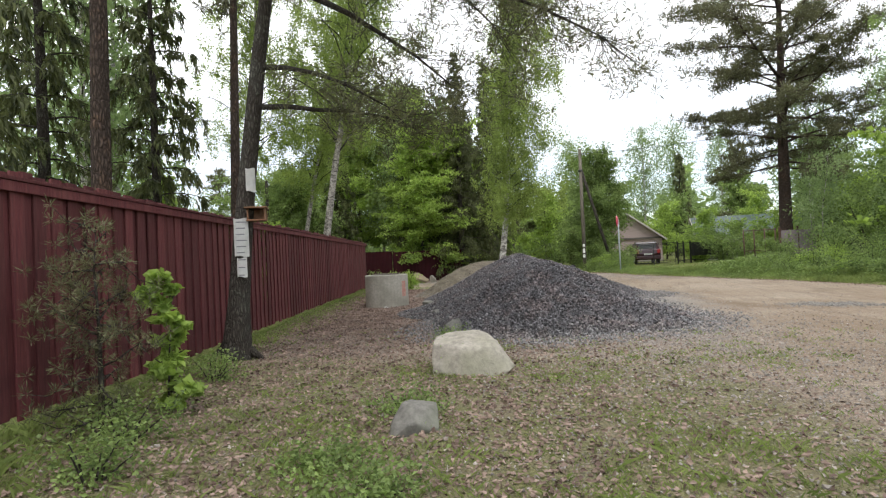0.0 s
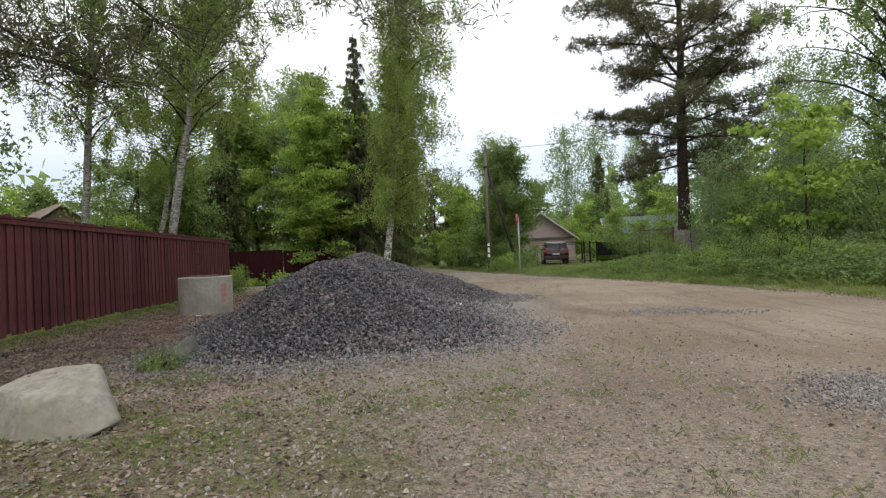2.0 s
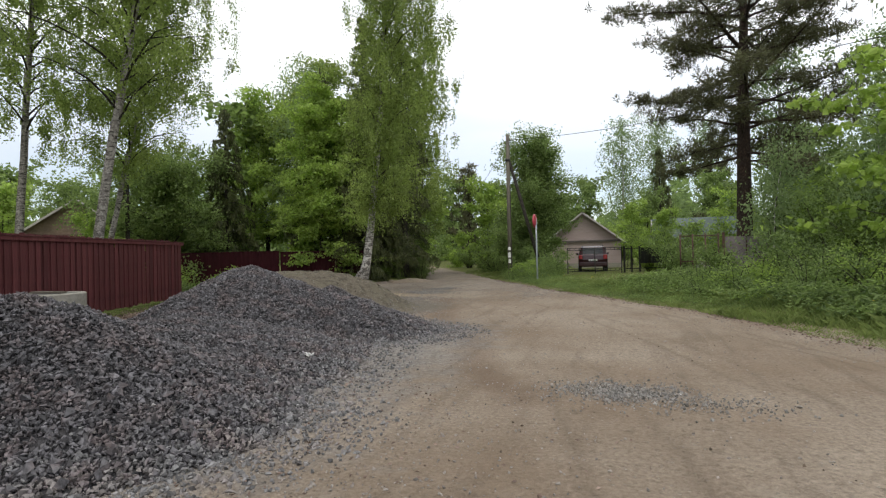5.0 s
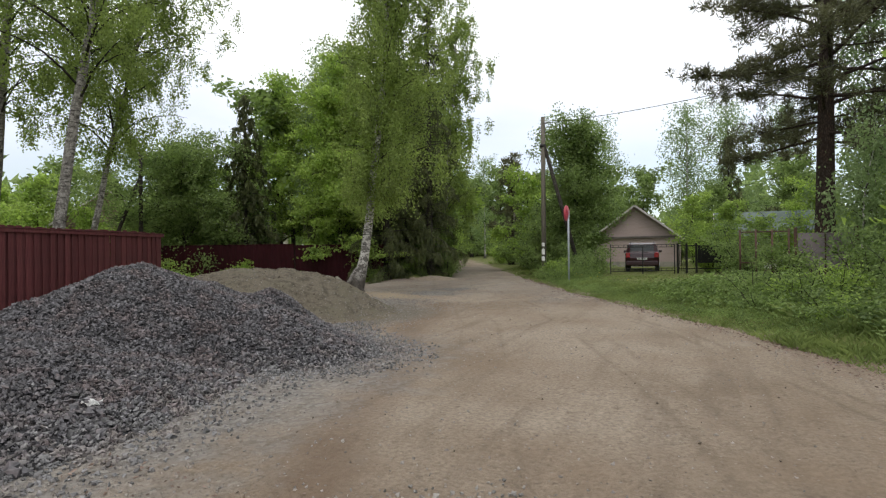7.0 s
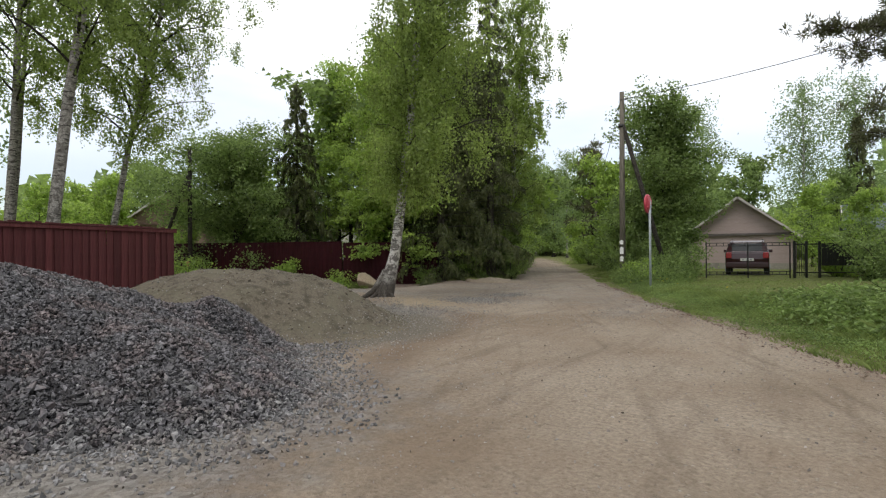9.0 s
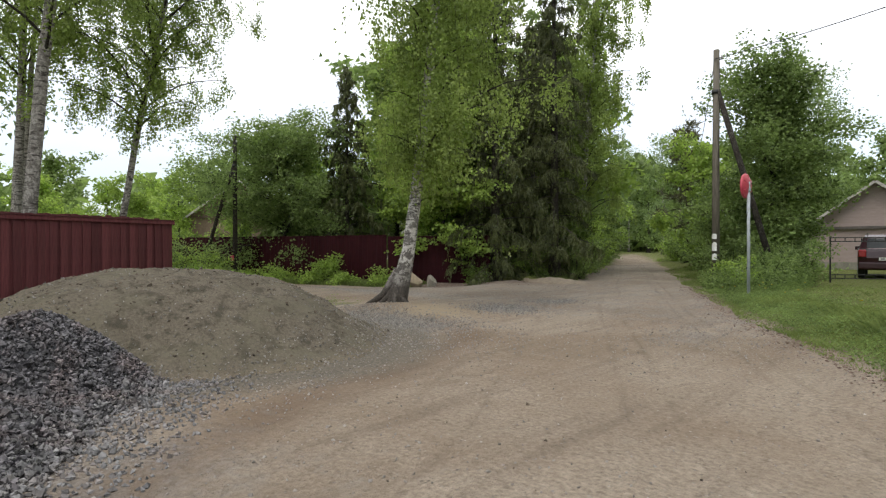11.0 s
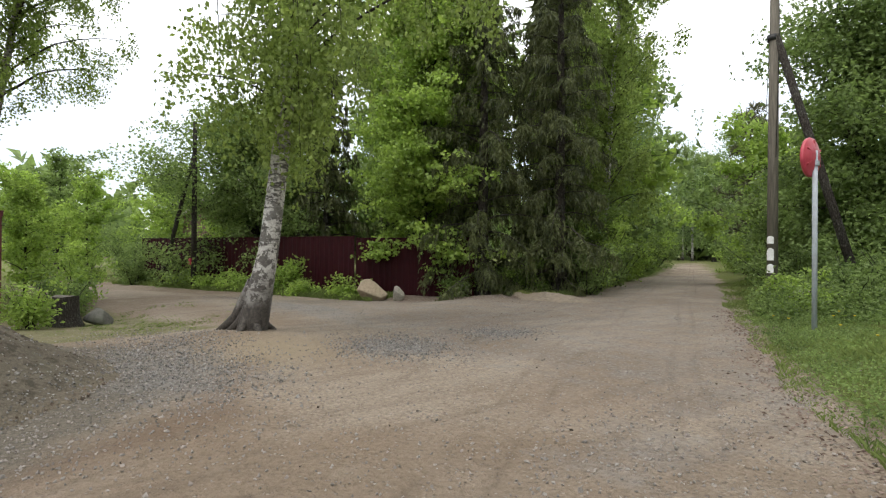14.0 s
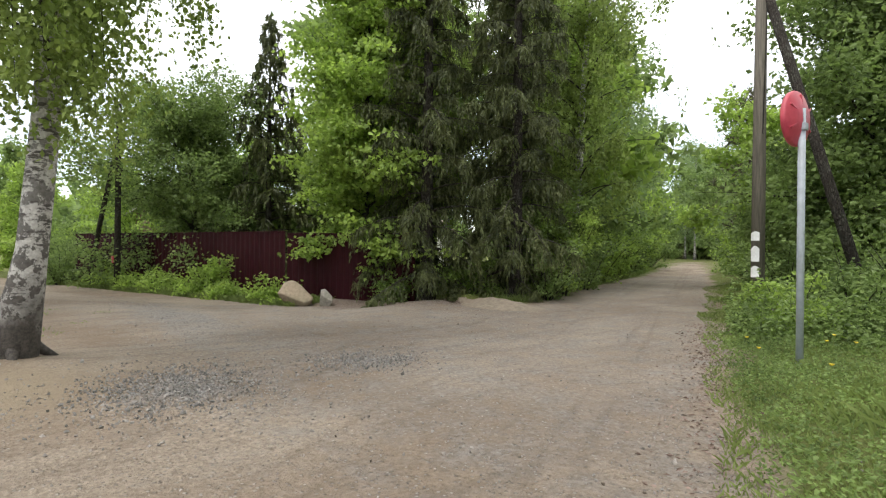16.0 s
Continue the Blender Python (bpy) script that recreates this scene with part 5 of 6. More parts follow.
# ---- well rings ----
def concrete_ring(x, y, h, label):
    root = thing("concrete_ring", (x, y, gz(x, y) - 0.02), label, "concrete ring")
    bm = bmesh.new()
    ro, ri, n = 0.6, 0.5, 40
    prof = ((ri, 0), (ro, 0), (ro, h - 0.02), (ro - 0.02, h), (ri + 0.015, h), (ri, h - 0.015))
    rows_ = [[bm.verts.new((math.cos(2 * math.pi * i / n) * r_, math.sin(2 * math.pi * i / n) * r_, z)) for i in range(n)] for r_, z in prof]
    for k in range(len(prof)):
        a, b = rows_[k], rows_[(k + 1) % len(prof)]
        for i in range(n):
            bm.faces.new((a[i], a[(i + 1) % n], b[(i + 1) % n], b[i]))
    bmesh.ops.recalc_face_normals(bm, faces=bm.faces)
    part("ring", bm, M_concrete, root)
    b2 = bmesh.new()
    bmesh.ops.create_cone(b2, cap_ends=True, segments=36, radius1=0.47, radius2=0.46, depth=0.05, matrix=Matrix.Translation((0.03, 0.02, h - 0.03)))
    bmesh.ops.bevel(b2, geom=b2.edges[:], offset=0.008, segments=1, affect="EDGES")
    part("lid", b2, M_rock_dark, root, "dark wooden lid")
    box_ = boxed((-0.42, -0.05, h + 0.0), (0.4, 0.06, h + 0.035), 0.006)
    part("lid_batten", box_, M_wood_pole, root)
    b3 = bmesh.new()
    V = []
    for a in (-0.4, -0.27, -0.14):
        V.append([b3.verts.new((math.cos(a) * 0.603, math.sin(a) * 0.603, z)) for z in (0.3, 0.72)])
    for q in range(2):
        b3.faces.new((V[q][0], V[q + 1][0], V[q + 1][1], V[q][1]))
    part("paint_mark", b3, surface("faded_red_paint", (0.4, 0.16, 0.12), (0.44, 0.3, 0.25), 12, 0.9, 0), root, "faded red paint mark")


concrete_ring(-5.33, 13.52, 0.9, "pale concrete well ring with a lid and a faded red mark")


# ---- notices on the roadside pine ----
def notice(at, w, h, rz, label, lines):
    root = thing("paper_notice", at, label, "notice", "notices on the pine", rz=rz)
    bm = bmesh.new()
    r_ = 0.185
    n = 6
    vs = [[bm.verts.new((w * (i / n - 0.5), -r_ * 0.0 - 0.004 + 0.035 * (2 * (i / n - 0.5)) ** 2 * w / 0.3, z * h + 0.01 * math.sin(i + z * 3))) for i in range(n + 1)] for z in (0, 0.5, 1)]
    for k in range(2):
        for i in range(n):
            bm.faces.new((vs[k][i], vs[k][i + 1], vs[k + 1][i + 1], vs[k + 1][i]))
    ext = bmesh.ops.solidify(bm, geom=bm.faces[:], thickness=0.003)
    part("sheet", bm, M_paper, root)
    for i in range(lines):
        z = h * (0.9 - 0.8 * i / max(1, lines - 1))
        part("print_line", boxed((-w * 0.36, -0.009, z - 0.007), (w * (0.34 - 0.08 * (i % 3)), -0.006, z + 0.007)), M_ink, root)


notice((-4.0, 5.7, 1.42), 0.19, 0.52, 42, "large torn white paper notice on the pine trunk", 6)
notice((-4.0, 5.69, 1.14), 0.13, 0.26, 42, "small torn paper slip on the pine trunk", 3)
notice((-3.86, 5.76, 2.3), 0.13, 0.32, 55, "pale plastic card on the pine trunk", 0)


def bird_feeder():
    root = thing("bird_feeder", (-3.86, 5.86, 1.9), "small brown wooden feeder box on the pine trunk", "bird feeder", rz=30)
    part("tray", boxed((-0.13, -0.12, 0), (0.13, 0.1, 0.02), 0.004), M_old_wood, root)
    part("back", boxed((-0.13, 0.08, 0.0221), (0.13, 0.1, 0.17), 0.004), M_old_wood, root)
    part("roof", boxed((-0.15, -0.15, 0.171), (0.15, 0.12, 0.19), 0.004), M_old_wood, root)
    for sx in (-0.12, 0.1):
        part("side", boxed((sx, -0.1, 0.0221), (sx + 0.02, 0.079, 0.169), 0.003), M_old_wood, root)


bird_feeder()


# ---- utility poles and wires ----
def utility_pole(x, y, h, r, label, brace=None, white=False, material=M_wood_pole, insul=True):
    root = thing("utility_pole", (x, y, gz(x, y)), label, "utility pole")
    part("pole", pole_mesh("pole", [(0, 0, -0.3), (0.01, 0, h * 0.5), (0.03, 0, h)], [r, r * 0.9, r * 0.75], 12, material), None, root)
    if insul:
        part("bracket", boxed((-0.03, -0.015, h - 0.35), (0.22, 0.015, h - 0.31), 0.004), M_black_iron, root)
        part("insulator", pole_mesh("insulator", [(0.2, 0, h - 0.31), (0.2, 0, h - 0.24), (0.2, 0, h - 0.2)], [0.03, 0.035, 0.02], 8, M_paper), None, root, "white porcelain insulator")
        part("drop_cable", pole_mesh("drop_cable", [(0.13, -0.02, h - 0.4), (0.15, -0.03, h - 1.2), (0.1, -0.09, h * 0.45)], [0.008, 0.008, 0.008], 5, M_cable), None, root)
    if brace:
        bx, by, zt = brace
        part("brace", pole_mesh("brace", [(bx, by, -0.3), (bx * 0.5, by * 0.5, zt * 0.5), (0.06 * np.sign(bx), 0, zt)], [r * 0.8, r * 0.75, r * 0.7], 12, M_bark), None, root)
        part("strap", pole_mesh("strap", [(0, 0, zt - 0.12), (0, 0, zt + 0.02)], [r * 1.0, r * 1.0], 14, M_black_iron), None, root)
    if white:
        for i, (z, hh) in enumerate(((0.75, 0.22), (1.05, 0.3), (1.45, 0.18))):
            b = bmesh.new()
            for a in np.linspace(-2.3, -1.0, 8):
                b.verts.new((math.cos(a) * (r + 0.004), math.sin(a) * (r + 0.004), z))
                b.verts.new((math.cos(a) * (r + 0.004), math.sin(a) * (r + 0.004), z + hh * (0.85 + 0.15 * math.sin(a * 3))))
            b.verts.ensure_lookup_table()
            for q in range(7):
                b.faces.new((b.verts[2 * q], b.verts[2 * q + 2], b.verts[2 * q + 3], b.verts[2 * q + 1]))
            part("paper_scrap", b, M_paper, root, "torn white paper pasted round the pole")
    return root


utility_pole(-1.0, 35.3, 7.75, 0.125, "grey wooden utility pole with a slanting brace", (1.8, 0.35, 6.4), True)
utility_pole(-9.6, 58, 7.6, 0.12, "distant wooden utility pole by the road")
utility_pole(-18.8, 27.0, 6.6, 0.11, "dark wooden pole in front of the maroon fence", (-2.5, -0.7, 5.3), False, M_bark)
part_red = boxed((-0.12, -0.16, 0.95), (0.12, -0.115, 1.2), 0.01)
red_box = thing("meter_box", (-18.8, 27.0, gz(-18.8, 27.0)), "small red box fixed to the dark pole", "meter box")
part("case", part_red, M_red, red_box)
part("cover", boxed((-0.1, -0.172, 0.97), (0.1, -0.161, 1.18), 0.003), M_red, red_box)


def wire(name, a, b, sag, label, n=24):
    a, b = np.array(a, float), np.array(b, float)
    s = np.linspace(0, 1, n)[:, None]
    P = a + (b - a) * s
    P[:, 2] -= (sag * 4 * s * (1 - s))[:, 0]
    t = Tubes(); t.add(P, np.full(n, 0.013), 5)
    tagged(new(name, t.mesh(name, M_cable)), label, "power cable")


wire("power_cable", (-1.0, 35.2, 7.55), (18.5, 25.0, 7.9), 0.75, "black power cable slung from the utility pole")
wire("power_cable", (-1.0, 35.2, 7.5), (-9.4, 58, 7.4), 0.5, "black power cable along the road")
wire("power_cable", (-18.6, 27.0, 6.3), (-30, 55, 7.0), 0.5, "thin cable from the dark pole")
utility_pole(18.5, 25.0, 8.6, 0.13, "wooden utility pole among the bushes")


# ---- traffic mirror, seen from behind ----
def traffic_mirror():
    x, y = 1.12, 30.9
    g = gz(x, y)
    root = thing("traffic_mirror", (x, y, g), "round road mirror with a red plastic back on a grey post", "traffic mirror")
    part("post", pole_mesh("post", [(0, 0, -0.2), (0, 0, 1.5), (0, 0, 2.86 - g + 0.08)], [0.038, 0.038, 0.038], 16, M_galv), None, root)
    m = pose(0, 0, 2.84 - g, 0, 90, -5) @ Matrix.Diagonal((0.93, 0.93, 1, 1))
    dish = bmesh.new()
    n = 40
    prof = ((0.0, 0.055), (0.12, 0.05), (0.22, 0.03), (0.29, 0.0), (0.305, -0.005), (0.325, -0.012), (0.335, -0.03), (0.33, -0.06), (0.315, -0.062))
    rings = []
    for r_, z in prof:
        if r_ == 0:
            rings.append([dish.verts.new((0, 0, z - 0.03))])
        else:
            rings.append([dish.verts.new((r_ * math.cos(2 * math.pi * i / n), r_ * math.sin(2 * math.pi * i / n), z - 0.03)) for i in range(n)])
    for k in range(len(rings) - 1):
        a, b = rings[k], rings[k + 1]
        for i in range(n):
            if len(a) == 1:
                dish.faces.new((a[0], b[i], b[(i + 1) % n]))
            else:
                dish.faces.new((a[i], b[i], b[(i + 1) % n], a[(i + 1) % n]))
    bmesh.ops.transform(dish, matrix=m, verts=dish.verts)
    d = part("back_shell", dish, M_red, root, "faded red plastic shell", smooth=True)
    face = bmesh.new()
    rings = [[face.verts.new((r_ * math.cos(2 * math.pi * i / n), r_ * math.sin(2 * math.pi * i / n), -0.085 - 0.05 * (1 - (r_ / 0.31) ** 2))) for i in range(n)] for r_ in (0.31, 0.2, 0.1, 0.01)]
    for k in range(3):
        for i in range(n):
            face.faces.new((rings[k][i], rings[k + 1][i], rings[k + 1][(i + 1) % n], rings[k][(i + 1) % n]))
    bmesh.ops.transform(face, matrix=m, verts=face.verts)
    part("mirror_face", face, M_mirror_face, root, "convex mirror face", smooth=True)
    for i in range(6):
        rib = boxed((0.05, -0.012, -0.035), (0.28, 0.012, 0.032), 0.004, m @ pose(0, 0, 0, 0, 7, i * 60))
        part("rib", rib, M_red, root)
    part("clamp", boxed((-0.05, -0.05, 2.7 - g), (0.05, 0.05, 2.78 - g), 0.008), M_galv, root)
    part("clamp_arm", boxed((-0.06, -0.03, -0.02), (0.06, 0.03, 0.03), 0.005, m), M_galv, root)


traffic_mirror()


# ---- houses across the road ----
M_wall_mauve = surface("mauve_weathered_planks", (0.36, 0.28, 0.27), (0.44, 0.35, 0.33), 8, 0.85, 0.3, (0.3, 0.24, 0.22), 0.4, stretch=(0.6, 4, 6))
M_wall_white = surface("off_white_stucco", (0.6, 0.58, 0.53), (0.68, 0.66, 0.6), 10, 0.9, 0.2)
M_wall_brown = surface("brown_house_planks", (0.2, 0.14, 0.1), (0.28, 0.2, 0.15), 8, 0.85, 0.3)
M_roof_dark = surface("dark_slate_roofing", (0.1, 0.085, 0.08), (0.16, 0.14, 0.13), 9, 0.85, 0.3)
M_roof_green = surface("grey_green_roofing", (0.06, 0.09, 0.075), (0.1, 0.14, 0.115), 6, 0.6, 0.15)
M_roof_brown = surface("brown_roofing", (0.14, 0.09, 0.07), (0.2, 0.13, 0.1), 6, 0.8, 0.2)
M_trim = surface("pale_painted_trim", (0.45, 0.42, 0.38), (0.55, 0.52, 0.48), 10, 0.7, 0.1)
M_glass_dark = surface("window_glass", (0.03, 0.035, 0.04), (0.04, 0.045, 0.05), 3, 0.12, 0)
M_glass_dark.node_tree.nodes["Principled BSDF"].inputs["Specular IOR Level"].default_value = 0.04


def house(x, y, rz, w, d, eave, ridge, label, wall_m, roof_m, windows=(), plinth=0.35):
    """A gabled house; the gable faces local -y, its middle at the origin."""
    root = thing("house", (x, y, gz(x, y)), label, "house", rz=rz)
    bm = bmesh.new()
    pts = [(-w / 2, 0), (w / 2, 0), (w / 2, eave), (0, ridge), (-w / 2, eave)]
    a = [bm.verts.new((px, 0, pz - 0.2 if pz == 0 else pz)) for px, pz in pts]
    b = [bm.verts.new((px, d, pz - 0.2 if pz == 0 else pz)) for px, pz in pts]
    bm.faces.new(a[::-1]); bm.faces.new(b)
    for i in range(5):
        bm.faces.new((a[i], a[(i + 1) % 5], b[(i + 1) % 5], b[i]))
    part("wall", bm, wall_m, root)
    sl = math.atan2(ridge - eave, w / 2)
    ln = math.hypot(ridge - eave, w / 2) + 0.45
    for sgn in (-1, 1):
        mt = Matrix.Translation((0, 0, ridge + 0.03)) @ Matrix.Rotation(sgn * sl, 4, "Y")
        lo, hi = ((0.0, -0.4, 0.0), (ln, d + 0.4, 0.07)) if sgn > 0 else ((-ln, -0.4, 0.0), (0.0, d + 0.4, 0.07))
        part("roof", boxed(lo, hi, 0.01, mt), roof_m, root)
        lo, hi = ((0.02, -0.44, -0.06), (ln, -0.405, 0.06)) if sgn > 0 else ((-ln, -0.44, -0.06), (-0.02, -0.405, 0.06))
        part("barge_board", boxed(lo, hi, 0.006, mt), M_trim, root, "pale barge board")
    part("gable_ledge", boxed((-w / 2 - 0.1, -0.12, eave - 0.1), (w / 2 + 0.1, -0.003, eave + 0.04), 0.01), roof_m, root)
    if plinth:
        part("plinth", boxed((-w / 2 - 0.04, -0.04, -0.3), (w / 2 + 0.04, -0.003, plinth), 0.01), M_concrete, root)
    for wx, wz, ww, wh in windows:
        wn_ = part("window", boxed((wx - ww / 2, -0.03, wz), (wx + ww / 2, -0.004, wz + wh), 0.004), M_glass_dark, root, "dark window pane")
        for lo, hi in (((wx - ww / 2 - 0.07, -0.05, wz - 0.07), (wx + ww / 2 + 0.07, -0.032, wz)), ((wx - ww / 2 - 0.07, -0.05, wz + wh), (wx + ww / 2 + 0.07, -0.032, wz + wh + 0.07)), ((wx - ww / 2 - 0.07, -0.05, wz + 0.001), (wx - ww / 2, -0.032, wz + wh - 0.001)), ((wx + ww / 2, -0.05, wz + 0.001), (wx + ww / 2 + 0.07, -0.032, wz + wh - 0.001)), ((wx - 0.02, -0.05, wz + 0.001), (wx + 0.02, -0.032, wz + wh - 0.001))):
            part("window_frame", boxed(lo, hi, 0.003), M_trim, wn_)
    return root


house(2.0, 48.6, 0, 5.5, 8, 2.05, 4.15, "small mauve plank house with a low dark gable roof", M_wall_mauve, M_roof_dark)
house(7.2, 47.0, -90, 4.6, 5.2, 2.0, 3.3, "house with a grey-green roof behind the pine", M_wall_white, M_roof_green, ((0, 0.9, 0.8, 1.0), (0, 2.9, 0.6, 0.6)))
house(-29, 32, 60, 6, 7, 3.2, 5.5, "brown-roofed house behind the fence and birches", M_wall_brown, M_roof_brown)
house(-31, 46, 40, 7, 8, 3.0, 5.6, "grey-roofed house beyond the side road", M_wall_white, M_roof_brown)
house(17, 33.5, -50, 5, 6, 2.4, 3.9, "garden house with a pale roof behind hedges", M_wall_white, M_roof_green)


# ---- parked car ----
def car(x, y, rz):
    """A dark estate car seen from behind; local -y is its tail."""
    g = gz(x, y)
    paint = surface("dark_wine_car_paint", (0.03, 0.008, 0.012), (0.035, 0.01, 0.014), 4, 0.25, 0, big=0.2)
    rubber = surface("tyre_rubber", (0.02, 0.02, 0.02), (0.03, 0.03, 0.03), 20, 0.9, 0.2)
    lampm = surface("red_tail_lamp", (0.32, 0.015, 0.02), (0.36, 0.02, 0.025), 10, 0.2, 0)
    root = thing("car", (x, y, g), "dark wine-red hatchback parked behind the garden gate", "car", rz=rz)
    prof = ((0.0, 0.42), (-0.04, 0.75), (0.02, 0.98), (0.14, 1.08), (0.42, 1.5), (0.75, 1.58), (1.9, 1.6), (2.5, 1.5), (3.1, 1.08), (4.05, 0.95), (4.25, 0.7), (4.25, 0.4), (0.05, 0.32))
    bm = bmesh.new()
    secs = []
    for sx in (-0.86, -0.82, -0.6, 0, 0.6, 0.82, 0.86):
        row = []
        for py, pz in prof:
            wide = abs(sx)
            k = 1.0
            if pz > 1.05:
                k = 1 - 0.2 * (pz - 1.05) / 0.55
            inset = 0.06 if wide > 0.84 else 0.0
            py2 = py + (0.1 if wide > 0.8 and py < 1 else 0) * (1 if wide > 0.84 else 0.5) - (0.1 if wide > 0.84 and py > 4 else 0)
            row.append(bm.verts.new((sx * k, py2, pz - inset * (pz > 1.3) + inset * 0.5 * (pz < 0.5))))
        secs.append(row)
    n = len(prof)
    for a, b in zip(secs, secs[1:]):
        for i in range(n):
            bm.faces.new((a[i], a[(i + 1) % n], b[(i + 1) % n], b[i]))
    bm.faces.new(secs[0]); bm.faces.new(secs[-1][::-1])
    bmesh.ops.recalc_face_normals(bm, faces=bm.faces)
    body = part("body", bm, paint, root, smooth=False)
    tilt = math.degrees(math.atan2(0.28, 0.42))
    part("rear_window", boxed((-0.6, -0.008, 0.03), (0.6, 0.004, 0.43), 0.004, Matrix.Translation((0, 0.135, 1.08)) @ Matrix.Rotation(radians(-tilt), 4, "X")), M_glass_dark, root, "dark tinted rear window")
    for sx in (-1, 1):
        part("tail_lamp", boxed((sx * 0.72 - 0.11, -0.06, 0.78), (sx * 0.72 + 0.11, 0.06, 1.04), 0.03), lampm, root, "red tail lamp")
        part("side_window", boxed((sx * 0.77 - 0.012, 0.7, 1.12), (sx * 0.77 + 0.012, 2.4, 1.45), 0.004), M_glass_dark, root)
        part("wing_mirror", boxed((sx * 0.95 - 0.09, 2.5, 1.02), (sx * 0.95 + 0.09, 2.6, 1.16), 0.03), paint, root)
        for wy in (0.75, 3.4):
            w = bmesh.new()
            bmesh.ops.create_cone(w, cap_ends=True, segments=28, radius1=0.31, radius2=0.31, depth=0.2, matrix=Matrix.Translation((sx * 0.77, wy, 0.31)) @ Matrix.Rotation(radians(90), 4, "Y"))
            bmesh.ops.bevel(w, geom=w.edges[:], offset=0.02, segments=1, affect="EDGES")
            wheel = part("wheel", w, rubber, root)
            rm = bmesh.new()
            bmesh.ops.create_cone(rm, cap_ends=True, segments=20, radius1=0.19, radius2=0.17, depth=0.03, matrix=Matrix.Translation((sx * 0.88, wy, 0.31)) @ Matrix.Rotation(radians(90 * sx), 4, "Y"))
            part("rim", rm, M_galv, wheel, "grey alloy rim")
    part("bumper", boxed((-0.84, -0.1, 0.36), (0.84, 0.06, 0.6), 0.04), paint, root)
    part("number_plate", boxed((-0.26, -0.062, 0.66), (0.26, -0.045, 0.77), 0.004), M_paper, root, "white number plate")
    for i in range(3):
        part("plate_mark", boxed((-0.2 + 0.15 * i, -0.066, 0.685), (-0.1 + 0.15 * i, -0.0625, 0.745)), M_ink, root)
    part("wiper", boxed((-0.02, 0.1, 1.09), (0.32, 0.115, 1.105), 0.003), M_black_iron, root)
    for sx in (-0.62, 0.6):
        part("roof_rail", boxed((sx, 0.7, 1.6), (sx + 0.03, 2.2, 1.64), 0.008), M_black_iron, root)


car(3.1, 40.2, 4)


def iron_gate():
    a, b = Vector((1.9, 37.0)), Vector((4.75, 38.7))
    d = b - a
    root = thing("iron_gate", (a.x, a.y, gz(a.x, a.y)), "low black wrought iron gate before the parked car", "gate", rz=math.degrees(math.atan2(d.y, d.x)))
    L = d.length
    for z in (0.12, 0.24, 1.3, 1.42):
        part("rail", boxed((0, -0.015, z), (L, 0.015, z + 0.03), 0.004), M_black_iron, root)
    for i in range(3):
        x = L * i / 2
        part("stile", boxed((x - 0.02, -0.02, -0.1), (x + 0.02, 0.02, 1.46), 0.004), M_black_iron, root)
    for i in range(12):
        x = L * (i + 0.5) / 12
        part("spacer", boxed((x - 0.012, -0.01, 0.151), (x + 0.012, 0.01, 0.239), 0.002), M_black_iron, root)
        part("spacer", boxed((x - 0.012, -0.01, 1.331), (x + 0.012, 0.01, 1.419), 0.002), M_black_iron, root)


iron_gate()


def dark_fence():
    a, b = Vector((4.9, 38.8)), Vector((7.6, 40.2))
    d = b - a
    L = d.length
    root = thing("iron_fence", (a.x, a.y, gz(a.x, a.y)), "black iron fence with a dark sheet panel", "fence", rz=math.degrees(math.atan2(d.y, d.x)))
    for x in (0.0, 0.45, 0.95, L):
        part("post", boxed((x - 0.04, -0.04, -0.2), (x + 0.04, 0.04, 1.5), 0.006), M_black_iron, root)
    for z in (0.2, 1.35):
        part("rail", boxed((0, -0.045, z), (L, -0.041, z + 0.05)), M_black_iron, root)
    for i in range(9):
        x = 1.02 + (L - 1.1) * i / 9
        part("panel_board", boxed((x, -0.02, 0.5), (x + (L - 1.1) / 9 - 0.012, 0.005, 1.38 - 0.05 * (i % 2)), 0.004), M_black_iron, root)
    for i in range(4):
        part("bar", pole_mesh("bar", [(0.09 * i + 0.09, 0, 0.1), (0.09 * i + 0.09, 0, 1.4)], [0.01, 0.01], 6, M_black_iron), None, root)


dark_fence()


def shed_panel():
    rust = surface("rusty_brown_post", (0.06, 0.032, 0.024), (0.11, 0.058, 0.042), 12, 0.9, 0.3)
    grey = surface("mauve_grey_sheet", (0.17, 0.14, 0.15), (0.23, 0.195, 0.205), 5, 0.6, 0.1, (0.2, 0.15, 0.14), 0.5)
    x, y = 8.5, 29.3
    root = thing("garden_gate", (x, y, gz(x, y)), "mauve-grey sheet metal gate between rusty posts", "gate", rz=-8)
    for k in range(2):
        part("leaf", boxed((0.06 + 0.72 * k, -0.012, 0.2), (0.74 + 0.72 * k, 0.012, 1.32), 0.004), grey, root)
        for z in (0.3, 1.2):
            part("rail", boxed((0.06 + 0.72 * k, 0.014, z), (0.74 + 0.72 * k, 0.045, z + 0.04), 0.003), rust, root)
    for px in (0.0, 0.75, 1.52):
        part("post", boxed((px - 0.045, -0.045 + 0.06, -0.2), (px + 0.045, 0.045 + 0.06, 1.5), 0.006), rust, root)
    r2 = thing("mesh_fence", (7.0, 29.6, gz(7.0, 29.6)), "rusty pipe fence overgrown by bushes", "fence", rz=-8)
    for i in range(4):
        part("post", pole_mesh("post", [(0.45 * i, 0, -0.2), (0.45 * i, 0, 1.5)], [0.03, 0.03], 8, rust), None, r2)
    for z in (0.4, 1.4):
        part("rail", boxed((0, -0.02, z), (1.35, 0.02, z + 0.04), 0.004), rust, r2)


shed_panel()


